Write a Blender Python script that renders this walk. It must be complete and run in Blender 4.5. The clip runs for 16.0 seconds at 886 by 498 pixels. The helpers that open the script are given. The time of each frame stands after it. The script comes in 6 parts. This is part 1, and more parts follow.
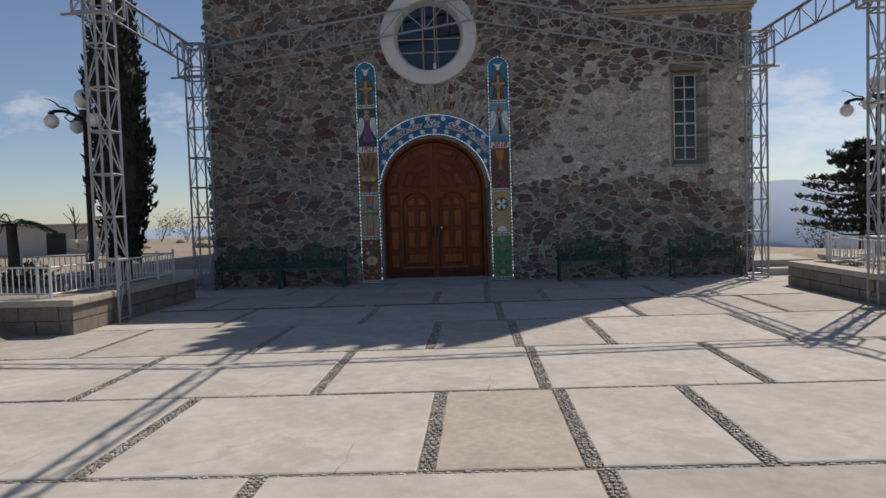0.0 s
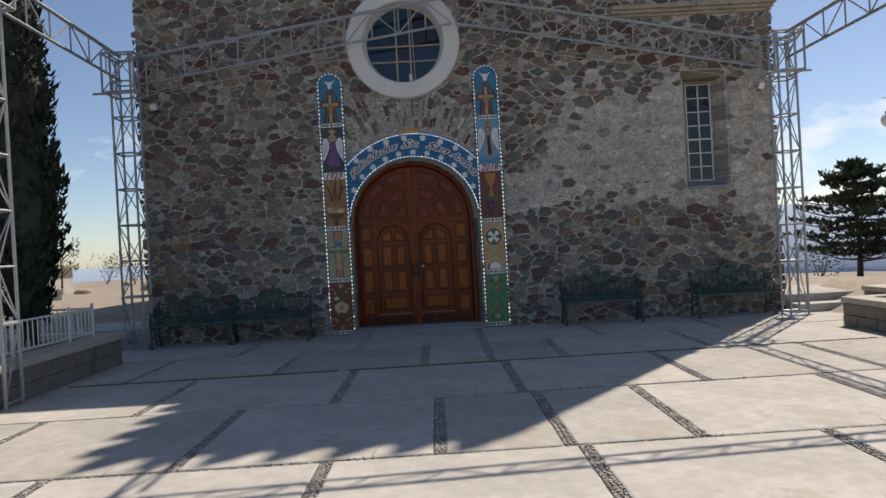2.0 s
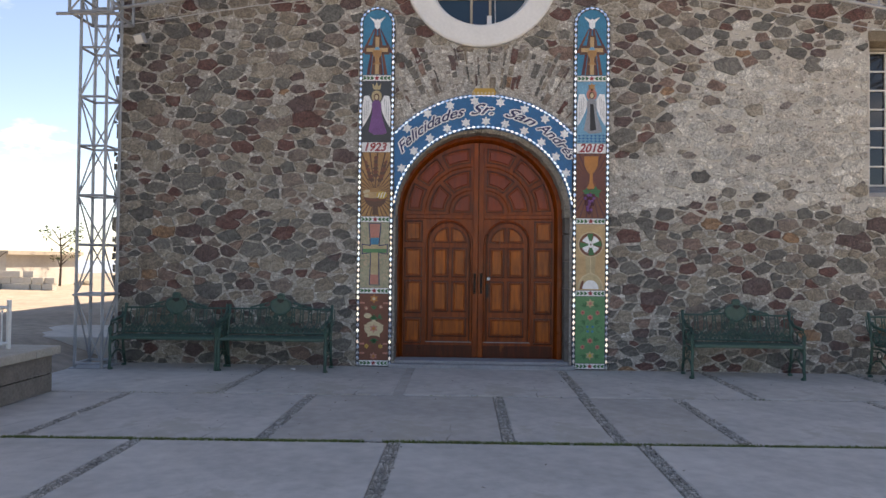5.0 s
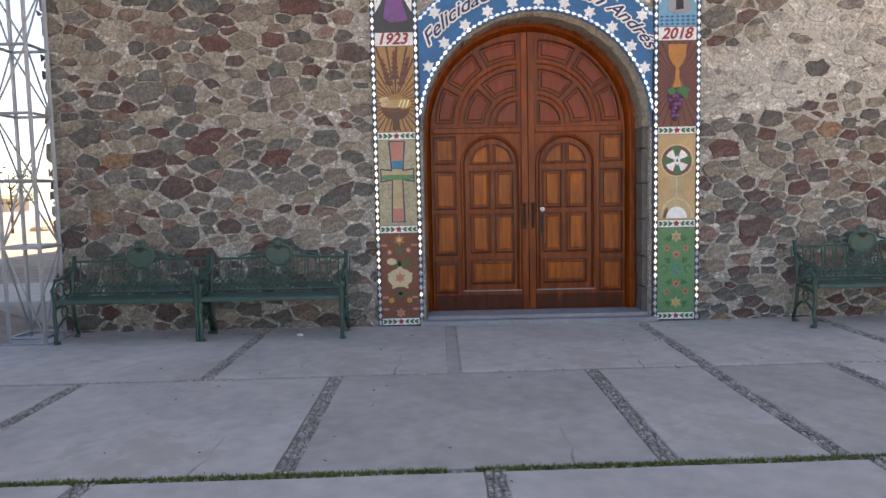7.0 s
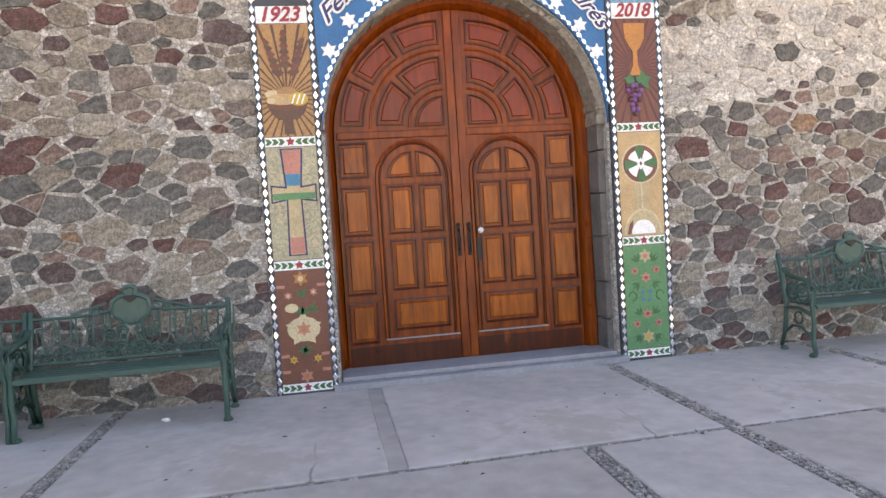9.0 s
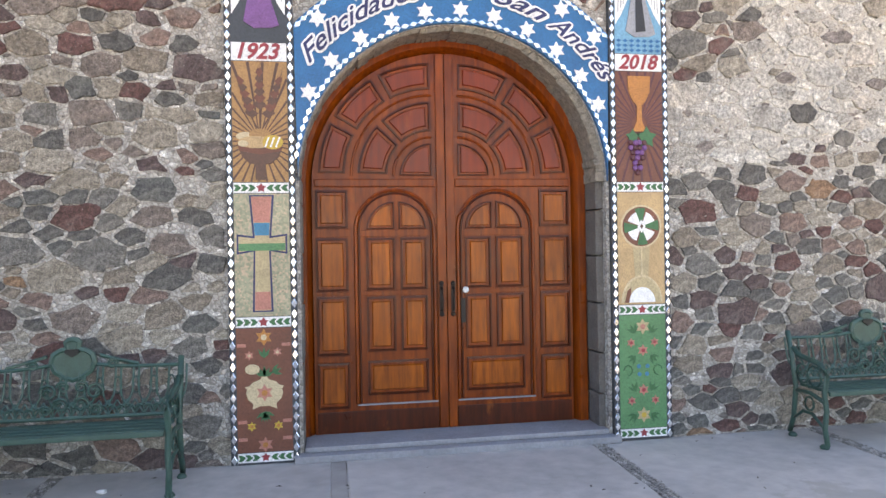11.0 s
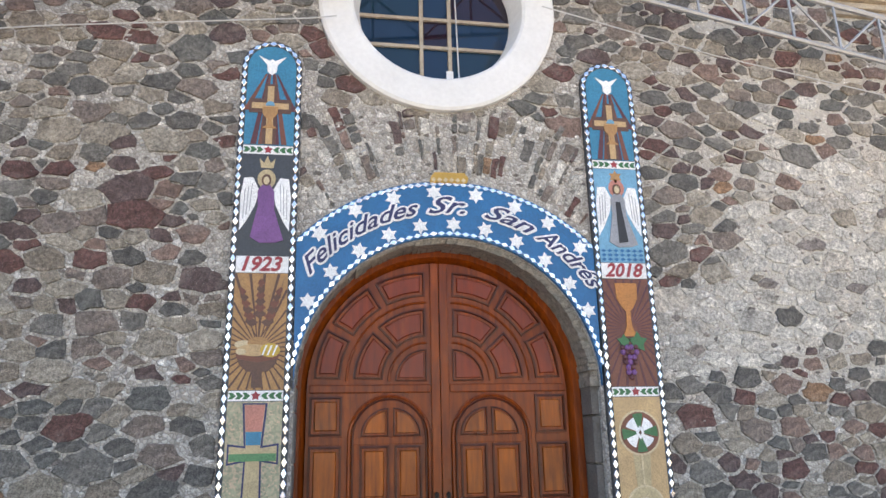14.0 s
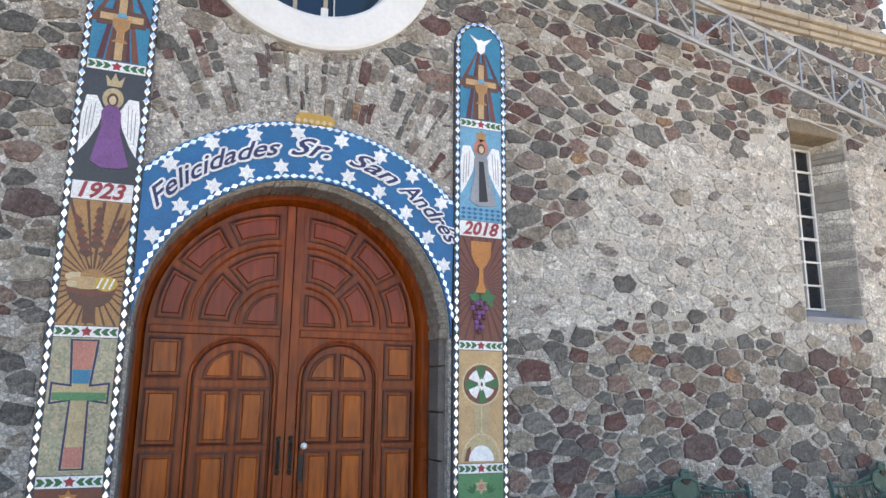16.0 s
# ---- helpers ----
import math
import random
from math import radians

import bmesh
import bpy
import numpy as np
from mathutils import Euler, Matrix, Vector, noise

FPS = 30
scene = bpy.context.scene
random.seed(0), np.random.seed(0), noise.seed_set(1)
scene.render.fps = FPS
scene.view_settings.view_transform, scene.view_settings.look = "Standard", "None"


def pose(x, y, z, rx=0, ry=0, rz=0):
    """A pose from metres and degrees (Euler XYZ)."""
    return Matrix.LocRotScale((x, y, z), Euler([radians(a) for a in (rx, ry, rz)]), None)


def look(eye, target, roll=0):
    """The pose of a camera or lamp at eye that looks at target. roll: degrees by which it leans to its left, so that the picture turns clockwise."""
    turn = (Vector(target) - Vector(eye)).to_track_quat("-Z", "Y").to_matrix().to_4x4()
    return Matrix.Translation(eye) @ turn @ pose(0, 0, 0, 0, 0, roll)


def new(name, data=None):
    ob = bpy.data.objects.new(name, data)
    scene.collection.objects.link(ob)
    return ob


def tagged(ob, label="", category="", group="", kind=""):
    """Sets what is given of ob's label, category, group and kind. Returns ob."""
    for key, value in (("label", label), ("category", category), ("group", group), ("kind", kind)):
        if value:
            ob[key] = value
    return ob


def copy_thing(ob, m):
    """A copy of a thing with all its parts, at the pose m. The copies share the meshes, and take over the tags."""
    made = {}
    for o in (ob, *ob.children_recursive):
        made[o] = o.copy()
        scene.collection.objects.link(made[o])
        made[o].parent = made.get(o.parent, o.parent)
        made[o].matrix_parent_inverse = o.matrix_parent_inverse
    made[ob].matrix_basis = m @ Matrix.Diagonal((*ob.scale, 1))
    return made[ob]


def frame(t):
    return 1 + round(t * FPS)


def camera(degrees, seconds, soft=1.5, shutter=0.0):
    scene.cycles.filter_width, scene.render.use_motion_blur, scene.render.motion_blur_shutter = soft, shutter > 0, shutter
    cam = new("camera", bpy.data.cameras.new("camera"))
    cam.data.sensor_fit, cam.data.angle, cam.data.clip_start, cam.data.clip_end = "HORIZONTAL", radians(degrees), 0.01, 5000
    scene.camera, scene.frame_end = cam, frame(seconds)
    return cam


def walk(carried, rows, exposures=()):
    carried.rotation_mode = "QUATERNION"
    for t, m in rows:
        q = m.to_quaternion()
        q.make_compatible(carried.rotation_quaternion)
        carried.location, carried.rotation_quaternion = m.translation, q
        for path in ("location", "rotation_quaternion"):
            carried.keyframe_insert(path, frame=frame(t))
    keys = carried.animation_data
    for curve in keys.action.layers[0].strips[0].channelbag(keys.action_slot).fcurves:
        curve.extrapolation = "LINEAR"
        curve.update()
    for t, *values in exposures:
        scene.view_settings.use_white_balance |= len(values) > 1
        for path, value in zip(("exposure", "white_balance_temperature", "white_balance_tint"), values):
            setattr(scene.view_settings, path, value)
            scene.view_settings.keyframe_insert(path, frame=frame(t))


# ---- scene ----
import collections

cam = camera(65.7, 16.0)
PATH = [
    (0, (0.833, -14.618, 1.399), (0.737, -12.622, 1.304), -1.8),
    (0.5, (0.768, -13.998, 1.404), (0.831, -12.001, 1.318), -3.4),
    (1, (0.706, -13.447, 1.394), (0.749, -11.45, 1.299), -1.4),
    (1.5, (0.529, -12.971, 1.394), (0.636, -10.974, 1.385), -0.8),
    (2, (0.371, -12.375, 1.502), (0.388, -10.375, 1.493), -3.2),
    (2.5, (0.441, -11.798, 1.361), (0.363, -9.801, 1.281), 1.2),
    (3, (0.301, -11.265, 1.374), (0.365, -9.267, 1.309), -0.7),
    (3.5, (0.214, -10.721, 1.392), (0.121, -8.723, 1.37), 0.6),
    (3.7, (0.24, -10.486, 1.396), (0.167, -8.488, 1.417), 1.0),
    (5.8, (-0.611, -8.113, 1.333), (-0.675, -6.115, 1.37), 0.6),
    (6, (-0.679, -7.925, 1.31), (-0.73, -5.926, 1.327), 1.2),
    (6.5, (-0.853, -7.456, 1.319), (-0.791, -5.465, 1.143), -1.6),
    (7, (-0.989, -6.944, 1.343), (-0.98, -4.951, 1.181), -1.2),
    (7.5, (-1.075, -6.494, 1.351), (-1.012, -4.499, 1.223), -0.9),
    (8, (-1.152, -6.055, 1.328), (-1.008, -4.067, 1.161), -2.5),
    (8.5, (-1.168, -5.672, 1.302), (-1.107, -3.683, 1.109), -1.9),
    (9, (-1.192, -5.349, 1.284), (-0.856, -3.38, 1.191), -3.6),
    (9.2, (-1.218, -5.227, 1.294), (-0.822, -3.272, 1.142), -4.5),
    (11.3, (-0.922, -4.942, 1.517), (-0.589, -2.97, 1.567), -0.5),
    (11.5, (-0.922, -4.943, 1.533), (-0.579, -2.974, 1.626), -0.3),
    (12, (-0.911, -4.963, 1.57), (-0.573, -3.003, 1.774), 0.1),
    (12.5, (-0.897, -4.987, 1.567), (-0.589, -3.033, 1.86), 0.3),
    (13, (-0.896, -5.019, 1.589), (-0.591, -3.075, 1.945), -0.1),
    (13.5, (-0.905, -5.028, 1.593), (-0.599, -3.103, 2.044), -0.8),
    (14, (-0.878, -5.05, 1.577), (-0.566, -3.151, 2.121), -1.3),
    (14.5, (-0.827, -5.062, 1.549), (-0.458, -3.174, 2.097), -0.7),
    (15, (-0.815, -5.073, 1.55), (-0.362, -3.19, 2.049), 0.3),
    (15.5, (-0.78, -5.045, 1.584), (-0.236, -3.174, 2.034), 1.2),
    (16, (-0.848, -5.038, 1.575), (-0.146, -3.209, 1.977), 0.6),
]
walk(cam, [(t, look(eye, target, roll)) for t, eye, target, roll in PATH],
     exposures=[(0.0, -0.16, 7000, 14), (1.5, 0.12, 7050, 13), (3.7, 0.74, 7500, 15), (5.8, 1.88, 8700, 19), (7.0, 2.1, 9100, 21), (9.2, 2.78, 9400, 22),
                (11.3, 2.76, 8400, 17), (13.0, 2.52, 8000, 15), (16.0, 2.35, 7500, 13)])

# ---- world and sun ----
SUN_WAY = Vector((2.25, 2.8, 4.9)).normalized()
SUN_EL = math.asin(SUN_WAY.z)
SUN_AZ = math.atan2(SUN_WAY.x, SUN_WAY.y)
world = bpy.data.worlds.new("world")
scene.world = world
world.use_nodes = True
wn, wl = world.node_tree.nodes, world.node_tree.links
sky = wn.new("ShaderNodeTexSky")
sky.sky_type, sky.sun_disc = "NISHITA", False
sky.sun_elevation, sky.sun_rotation = SUN_EL, SUN_AZ
sky.altitude, sky.air_density, sky.dust_density, sky.ozone_density = 1800, 1.0, 1.4, 3.0
way = wn.new("ShaderNodeTexCoord")
turn_ = wn.new("ShaderNodeMapping")
turn_.inputs["Scale"].default_value = (1.0, 1.0, 2.6)
turn_.inputs["Location"].default_value = (3.1, 0.7, 0.2)
puffs = wn.new("ShaderNodeTexNoise")
puffs.inputs["Scale"].default_value, puffs.inputs["Detail"].default_value, puffs.inputs["Roughness"].default_value = 2.6, 8.0, 0.58
cover, height, split, veil, white = (wn.new("ShaderNode" + k) for k in ("MapRange", "MapRange", "SeparateXYZ", "Math", "Mix"))
wl.new(way.outputs["Generated"], turn_.inputs[0]), wl.new(turn_.outputs[0], puffs.inputs["Vector"])
wl.new(puffs.outputs["Fac"], cover.inputs[0])
cover.inputs[1].default_value, cover.inputs[2].default_value = 0.56, 0.68
wl.new(way.outputs["Generated"], split.inputs[0]), wl.new(split.outputs["Z"], height.inputs[0])
height.inputs[1].default_value, height.inputs[2].default_value = 0.42, 0.12
veil.operation = "MULTIPLY"
wl.new(cover.outputs[0], veil.inputs[0]), wl.new(height.outputs[0], veil.inputs[1])
white.data_type = "RGBA"
white.inputs[7].default_value = (9.0, 9.2, 9.6, 1)
wl.new(veil.outputs[0], white.inputs[0]), wl.new(sky.outputs[0], white.inputs[6])
wl.new(white.outputs[2], wn["Background"].inputs[0])
wn["Background"].inputs[1].default_value = 0.10
sun = new("sun", bpy.data.lights.new("sun", "SUN"))
sun.data.energy, sun.data.angle, sun.data.color = 4.2, radians(0.53), (1.0, 0.95, 0.87)
sun.matrix_world = look(SUN_WAY * 40, (0, 0, 0))


# ---- materials ----
class Nodes:
    """A short way to write a material's nodes."""

    def __init__(self, name, rough=0.7, metal=0.0):
        self.mat = bpy.data.materials.new(name)
        self.mat.use_nodes = True
        self.t = self.mat.node_tree
        self.bsdf = self.t.nodes["Principled BSDF"]
        self.bsdf.inputs["Roughness"].default_value = rough
        self.bsdf.inputs["Metallic"].default_value = metal
        self.co = self.t.nodes.new("ShaderNodeTexCoord").outputs["Object"]

    def add(self, kind, **values):
        n = self.t.nodes.new("ShaderNode" + kind)
        for k, v in values.items():
            n.inputs[k].default_value = v
        return n

    def link(self, a, b):
        self.t.links.new(a, b)

    def stretched(self, scale):
        m = self.add("Mapping")
        m.inputs["Scale"].default_value = scale
        self.link(self.co, m.inputs[0])
        return m.outputs[0]

    def noise(self, scale, detail=4.0, rough=0.6, co=None):
        n = self.add("TexNoise", Scale=scale, Detail=detail, Roughness=rough)
        self.link(co or self.co, n.inputs["Vector"])
        return n.outputs["Fac"]

    def cells(self, scale, feature="F1", co=None):
        n = self.add("TexVoronoi", Scale=scale)
        n.feature = feature
        self.link(co or self.co, n.inputs["Vector"])
        return n

    def ramp(self, fac, stops, hold=False):
        n = self.add("ValToRGB")
        r = n.color_ramp
        r.interpolation = "CONSTANT" if hold else "LINEAR"
        for i, (p, c) in enumerate(stops):
            e = r.elements[i] if i < 2 else r.elements.new(p)
            e.position, e.color = p, (*c, 1) if len(c) == 3 else c
        self.link(fac, n.inputs[0])
        return n.outputs[0]

    def mix(self, fac, a, b, how="MIX"):
        n = self.add("Mix")
        n.data_type, n.blend_type = "RGBA", how
        for value, i in ((fac, 0), (a, 6), (b, 7)):
            if isinstance(value, (int, float)):
                n.inputs[i].default_value = value
            elif isinstance(value, tuple):
                n.inputs[i].default_value = (*value, 1)
            else:
                self.link(value, n.inputs[i])
        return n.outputs[2]

    def grey(self, fac, lo, hi, a=0.3, b=0.7):
        return self.ramp(fac, [(a, (lo,) * 3), (b, (hi,) * 3)])

    def bump(self, height, strength, depth):
        n = self.add("Bump", Strength=strength, Distance=depth)
        self.link(height, n.inputs["Height"])
        last = self.bsdf.inputs["Normal"]
        if last.is_linked:
            self.link(last.links[0].from_socket, n.inputs["Normal"])
        self.link(n.outputs[0], last)

    def colour(self, c):
        if isinstance(c, tuple):
            self.bsdf.inputs["Base Color"].default_value = (*c, 1)
        else:
            self.link(c, self.bsdf.inputs["Base Color"])
        return self


def plain(name, c, rough=0.6, metal=0.0, var=0.2, scale=6.0, bump=0.15, depth=0.004):
    """One colour with fine and broad variation."""
    m = Nodes(name, rough, metal)
    f = m.mix(0.5, m.grey(m.noise(scale), 1 - var, 1 + var * 0.4), m.grey(m.noise(scale * 9, 3), 1 - var, 1 + var * 0.4))
    m.colour(m.mix(1.0, c, f, "MULTIPLY"))
    m.bump(m.noise(scale * 12), bump, depth)
    return m.mat


def mosaic(name, c, other=None, scale=170.0, rough=0.45):
    """Small set seeds and chips in near colours."""
    m = Nodes(name, rough)
    v = m.cells(scale)
    tone = m.ramp(v.outputs["Color"], [(0.1, tuple(x * 0.72 for x in c)), (0.5, c), (0.95, other or tuple(min(1, x * 1.25) for x in c))])
    m.colour(m.mix(1.0, tone, m.grey(m.noise(5.0), 0.82, 1.06), "MULTIPLY"))
    m.bump(v.outputs["Distance"], 0.35, 0.003)
    return m.mat


STONES = [(0.0, (0.135, 0.127, 0.114)), (0.14, (0.20, 0.186, 0.163)), (0.27, (0.27, 0.225, 0.175)), (0.37, (0.150, 0.075, 0.064)),
          (0.45, (0.25, 0.168, 0.136)), (0.53, (0.38, 0.335, 0.27)), (0.60, (0.145, 0.142, 0.128)), (0.70, (0.235, 0.188, 0.158)), (0.79, (0.130, 0.088, 0.081)),
          (0.88, (0.33, 0.285, 0.225)), (0.985, (0.31, 0.185, 0.11))]
PALE = [(0.0, (0.60, 0.565, 0.50)), (0.2, (0.54, 0.51, 0.455)), (0.4, (0.67, 0.635, 0.565)), (0.6, (0.539, 0.488, 0.419)),
        (0.78, (0.446, 0.419, 0.372)), (0.965, (0.260, 0.223, 0.200))]


def stone(name, stops, joined):
    """Rubble: each stone takes its own colour, with mottling, lichen and pits."""
    m = Nodes(name, 0.85)
    if joined:
        pick = m.add("NewGeometry").outputs["Random Per Island"]
    else:
        pick = m.add("ObjectInfo").outputs["Random"]
    base = m.ramp(pick, stops, hold=True)
    base = m.mix(1.0, base, m.grey(m.noise(8.0, 6, 0.7), 0.52, 1.34), "MULTIPLY")
    base = m.mix(1.0, base, m.grey(m.noise(42.0, 6, 0.8), 0.42, 1.5, 0.36, 0.64), "MULTIPLY")
    base = m.mix(1.0, base, m.grey(m.noise(170.0, 4, 0.8), 0.55, 1.4, 0.36, 0.64), "MULTIPLY")
    dust = m.grey(m.noise(4.5, 6, 0.7), 0.0, 0.32, 0.53, 0.75)
    base = m.mix(dust, base, (0.42, 0.39, 0.34))
    lichen = m.grey(m.noise(70.0, 6, 0.75), 0.0, 0.75, 0.61, 0.68)
    m.colour(m.mix(lichen, base, (0.50, 0.475, 0.42)))
    m.bump(m.noise(13.0, 7, 0.72), 0.8, 0.035)
    m.bump(m.noise(90.0, 4, 0.7), 0.8, 0.010)
    return m.mat


def mortar_material():
    m = Nodes("lime_mortar", 0.92)
    chips = m.cells(34.0)
    tone = m.ramp(chips.outputs["Color"], [(0.1, (0.17, 0.15, 0.13)), (0.28, (0.40, 0.36, 0.315)), (0.6, (0.53, 0.49, 0.435)), (0.85, (0.68, 0.645, 0.59))])
    base = m.mix(m.grey(m.noise(11.0, 6, 0.7), 0.2, 1.0), (0.53, 0.49, 0.43), tone)
    seam = m.grey(m.cells(34.0, "DISTANCE_TO_EDGE").outputs["Distance"], 0.55, 1.0, 0.0, 0.12)
    base = m.mix(1.0, base, seam, "MULTIPLY")
    base = m.mix(m.grey(m.noise(1.2, 5, 0.65), 0.0, 0.28, 0.52, 0.74), base, (0.29, 0.262, 0.23))
    # limewash left on the upper right of the front
    xyz = m.add("SeparateXYZ")
    m.link(m.co, xyz.inputs[0])
    wob = m.add("Math")
    wob.operation = "MULTIPLY_ADD"
    m.link(m.noise(1.6, 5), wob.inputs[0])
    wob.inputs[1].default_value = 1.6
    m.link(xyz.outputs["X"], wob.inputs[2])
    sc = m.add("MapRange")
    m.link(wob.outputs[0], sc.inputs[0])
    sc.inputs[1].default_value, sc.inputs[2].default_value = 2.4, 3.3
    up = m.add("MapRange")
    m.link(xyz.outputs["Z"], up.inputs[0])
    up.inputs[1].default_value, up.inputs[2].default_value = 1.85, 2.2
    both = m.add("Math")
    both.operation = "MULTIPLY"
    m.link(sc.outputs[0], both.inputs[0]), m.link(up.outputs[0], both.inputs[1])
    keep = m.add("Math")
    keep.operation = "MULTIPLY"
    m.link(both.outputs[0], keep.inputs[0])
    keep.inputs[1].default_value = 0.62
    m.colour(m.mix(keep.outputs[0], base, (0.62, 0.575, 0.50)))
    m.bump(m.cells(34.0, "DISTANCE_TO_EDGE").outputs["Distance"], 1.0, 0.03)
    m.bump(m.noise(60.0, 5), 0.5, 0.008)
    return m.mat


def concrete_material():
    m = Nodes("poured_concrete", 0.93)
    own = m.add("ObjectInfo").outputs["Random"]
    base = m.ramp(own, [(0.0, (0.40, 0.37, 0.33)), (0.2, (0.46, 0.43, 0.39)), (0.55, (0.51, 0.475, 0.43)), (0.85, (0.48, 0.45, 0.41)), (1.0, (0.41, 0.38, 0.34))])
    base = m.mix(1.0, base, m.grey(m.noise(0.9, 6, 0.65), 0.78, 1.1), "MULTIPLY")
    base = m.mix(1.0, base, m.grey(m.noise(7.0, 5, 0.6), 0.88, 1.06), "MULTIPLY")
    worn = m.grey(m.noise(2.1, 8, 0.75), 0.0, 0.4, 0.58, 0.72)
    base = m.mix(worn, base, (0.30, 0.28, 0.25))
    # skinned patches with a hard edge, and a few wandering cracks
    patch = m.grey(m.noise(0.55, 9, 0.62), 0.0, 0.55, 0.585, 0.605)
    base = m.mix(patch, base, (0.36, 0.325, 0.27))
    bent = m.add("Mix")
    bent.data_type = "VECTOR"
    bent.inputs[0].default_value = 0.12
    wob = m.add("TexNoise", Scale=2.5, Detail=5.0)
    m.link(m.co, wob.inputs["Vector"]), m.link(m.co, bent.inputs[4]), m.link(wob.outputs["Color"], bent.inputs[5])
    line = m.cells(0.42, "DISTANCE_TO_EDGE", bent.outputs[1]).outputs["Distance"]
    crack = m.mix(1.0, m.grey(line, 0.8, 0.0, 0.0008, 0.0028), m.grey(m.noise(0.7, 2), 0.0, 1.0, 0.56, 0.62), "MULTIPLY")
    base = m.mix(crack, base, (0.14, 0.125, 0.11))
    specks = m.grey(m.cells(9.0).outputs["Distance"], 0.55, 0.0, 0.02, 0.045)
    m.colour(m.mix(specks, base, (0.16, 0.15, 0.13)))
    m.bump(m.noise(45.0, 5), 0.35, 0.006)
    m.bump(m.noise(3.0, 4), 0.4, 0.012)
    return m.mat


def wood_material(name, dark, light, glow=0.25):
    m = Nodes(name, 0.45)
    m.bsdf.inputs["Specular IOR Level"].default_value = 0.24
    co = m.stretched((9.0, 9.0, 0.9))
    rings = m.noise(3.0, 6, 0.65, co)
    tone = m.ramp(rings, [(0.3, dark), (0.52, tuple((a + b) / 2 for a, b in zip(dark, light))), (0.72, light)])
    tone = m.mix(1.0, tone, m.grey(m.noise(1.3, 4), 0.7, 1.15), "MULTIPLY")
    worn = m.grey(m.noise(5.0, 8, 0.75, m.stretched((1.0, 1.0, 0.35))), 0.0, 0.45, 0.60, 0.74)
    m.colour(m.mix(worn, tone, (0.44, 0.13, 0.02)))
    m.link(m.grey(m.noise(6.0, 4), 0.26, 0.48), m.bsdf.inputs["Roughness"])
    m.bsdf.inputs["Coat Weight"].default_value = glow
    m.bsdf.inputs["Coat Roughness"].default_value = 0.16
    m.bump(m.noise(8.0, 6, 0.7, co), 0.2, 0.003)
    return m.mat


def dirt_material():
    m = Nodes("dry_earth", 0.95)
    base = m.ramp(m.noise(0.35, 7, 0.65), [(0.3, (0.24, 0.195, 0.15)), (0.55, (0.33, 0.275, 0.215)), (0.75, (0.26, 0.235, 0.17))])
    m.colour(m.mix(1.0, base, m.grey(m.noise(6.0, 6), 0.7, 1.15), "MULTIPLY"))
    m.bump(m.noise(5.0, 7), 0.6, 0.05)
    return m.mat


def leaf_material(name, a, b):
    m = Nodes(name, 0.65)
    pick = m.add("NewGeometry").outputs["Random Per Island"]
    m.colour(m.mix(1.0, m.ramp(pick, [(0.0, a), (1.0, b)]), m.grey(m.noise(2.0), 0.7, 1.1), "MULTIPLY"))
    return m.mat


MORTAR = mortar_material()
STONE_ONE, STONE_MANY = stone("rubble_stone", STONES, False), stone("rubble_stone_rest", STONES, True)
PALE_ONE, PALE_MANY = stone("pale_limestone", PALE, False), stone("pale_limestone_rest", PALE, True)
CONCRETE = concrete_material()
PATCHED = plain("patched_concrete", (0.43, 0.385, 0.325), 0.93, var=0.32, scale=1.6, bump=0.3)
JOINT = plain("joint_earth", (0.29, 0.26, 0.22), 0.95, var=0.45, scale=14.0, bump=0.6, depth=0.01)
COBBLE = stone("cobble", [(0.0, (0.38, 0.35, 0.31)), (0.3, (0.45, 0.415, 0.37)), (0.6, (0.33, 0.305, 0.27)), (0.85, (0.54, 0.50, 0.45))], True)
WOOD = wood_material("varnished_wood", (0.10, 0.014, 0.002), (0.32, 0.060, 0.003), 0.07)
# bottom rail wood; its dark tone also paints shade into panel grooves
WOOD_DEEP = wood_material("varnished_wood_deep_shade", (0.040, 0.007, 0.002), (0.11, 0.018, 0.003), 0.08)
# golden panel wood, lightened to paint in the sheen of the raised fields
WOOD_PANEL_SHEEN = wood_material("varnished_wood_panel_sheen", (0.14, 0.026, 0.002), (0.48, 0.112, 0.005), 0.12)
# redder varnish for the fan, with the sky's reflection put into the colour
WOOD_FAN_SHEEN = wood_material("varnished_wood_fan_sheen", (0.14, 0.017, 0.004), (0.28, 0.036, 0.005), 0.16)
IRON = plain("dark_iron", (0.035, 0.03, 0.027), 0.5, 0.7)
BENCH_GREEN = plain("green_enamel", (0.040, 0.098, 0.075), 0.42, var=0.45, scale=16.0)
STEEL = plain("grey_painted_steel", (0.40, 0.41, 0.42), 0.45, 0.35, var=0.3, scale=9.0)
WHITE = plain("white_paint", (0.72, 0.71, 0.68), 0.6, var=0.12, scale=3.0)
FENCE_WHITE = plain("white_fence_paint", (0.72, 0.71, 0.68), 0.5, var=0.2)
SILL_STONE = plain("grey_cut_stone", (0.30, 0.30, 0.31), 0.8, var=0.3, scale=5.0, bump=0.4)
REVEAL_GREY = plain("reveal_stone_grey", (0.37, 0.345, 0.31), 0.9, var=0.55, scale=9.0, bump=0.9, depth=0.02)
LINTEL_STONE = plain("stained_lintel", (0.27, 0.215, 0.15), 0.9, var=0.6, scale=6.0, bump=0.9, depth=0.02)
ARCH_RUBBLE = plain("arch_rubble", (0.62, 0.55, 0.45), 0.92, var=0.75, scale=22.0, bump=1.0, depth=0.03)
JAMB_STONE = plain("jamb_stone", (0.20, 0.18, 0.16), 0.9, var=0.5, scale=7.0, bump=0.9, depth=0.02)
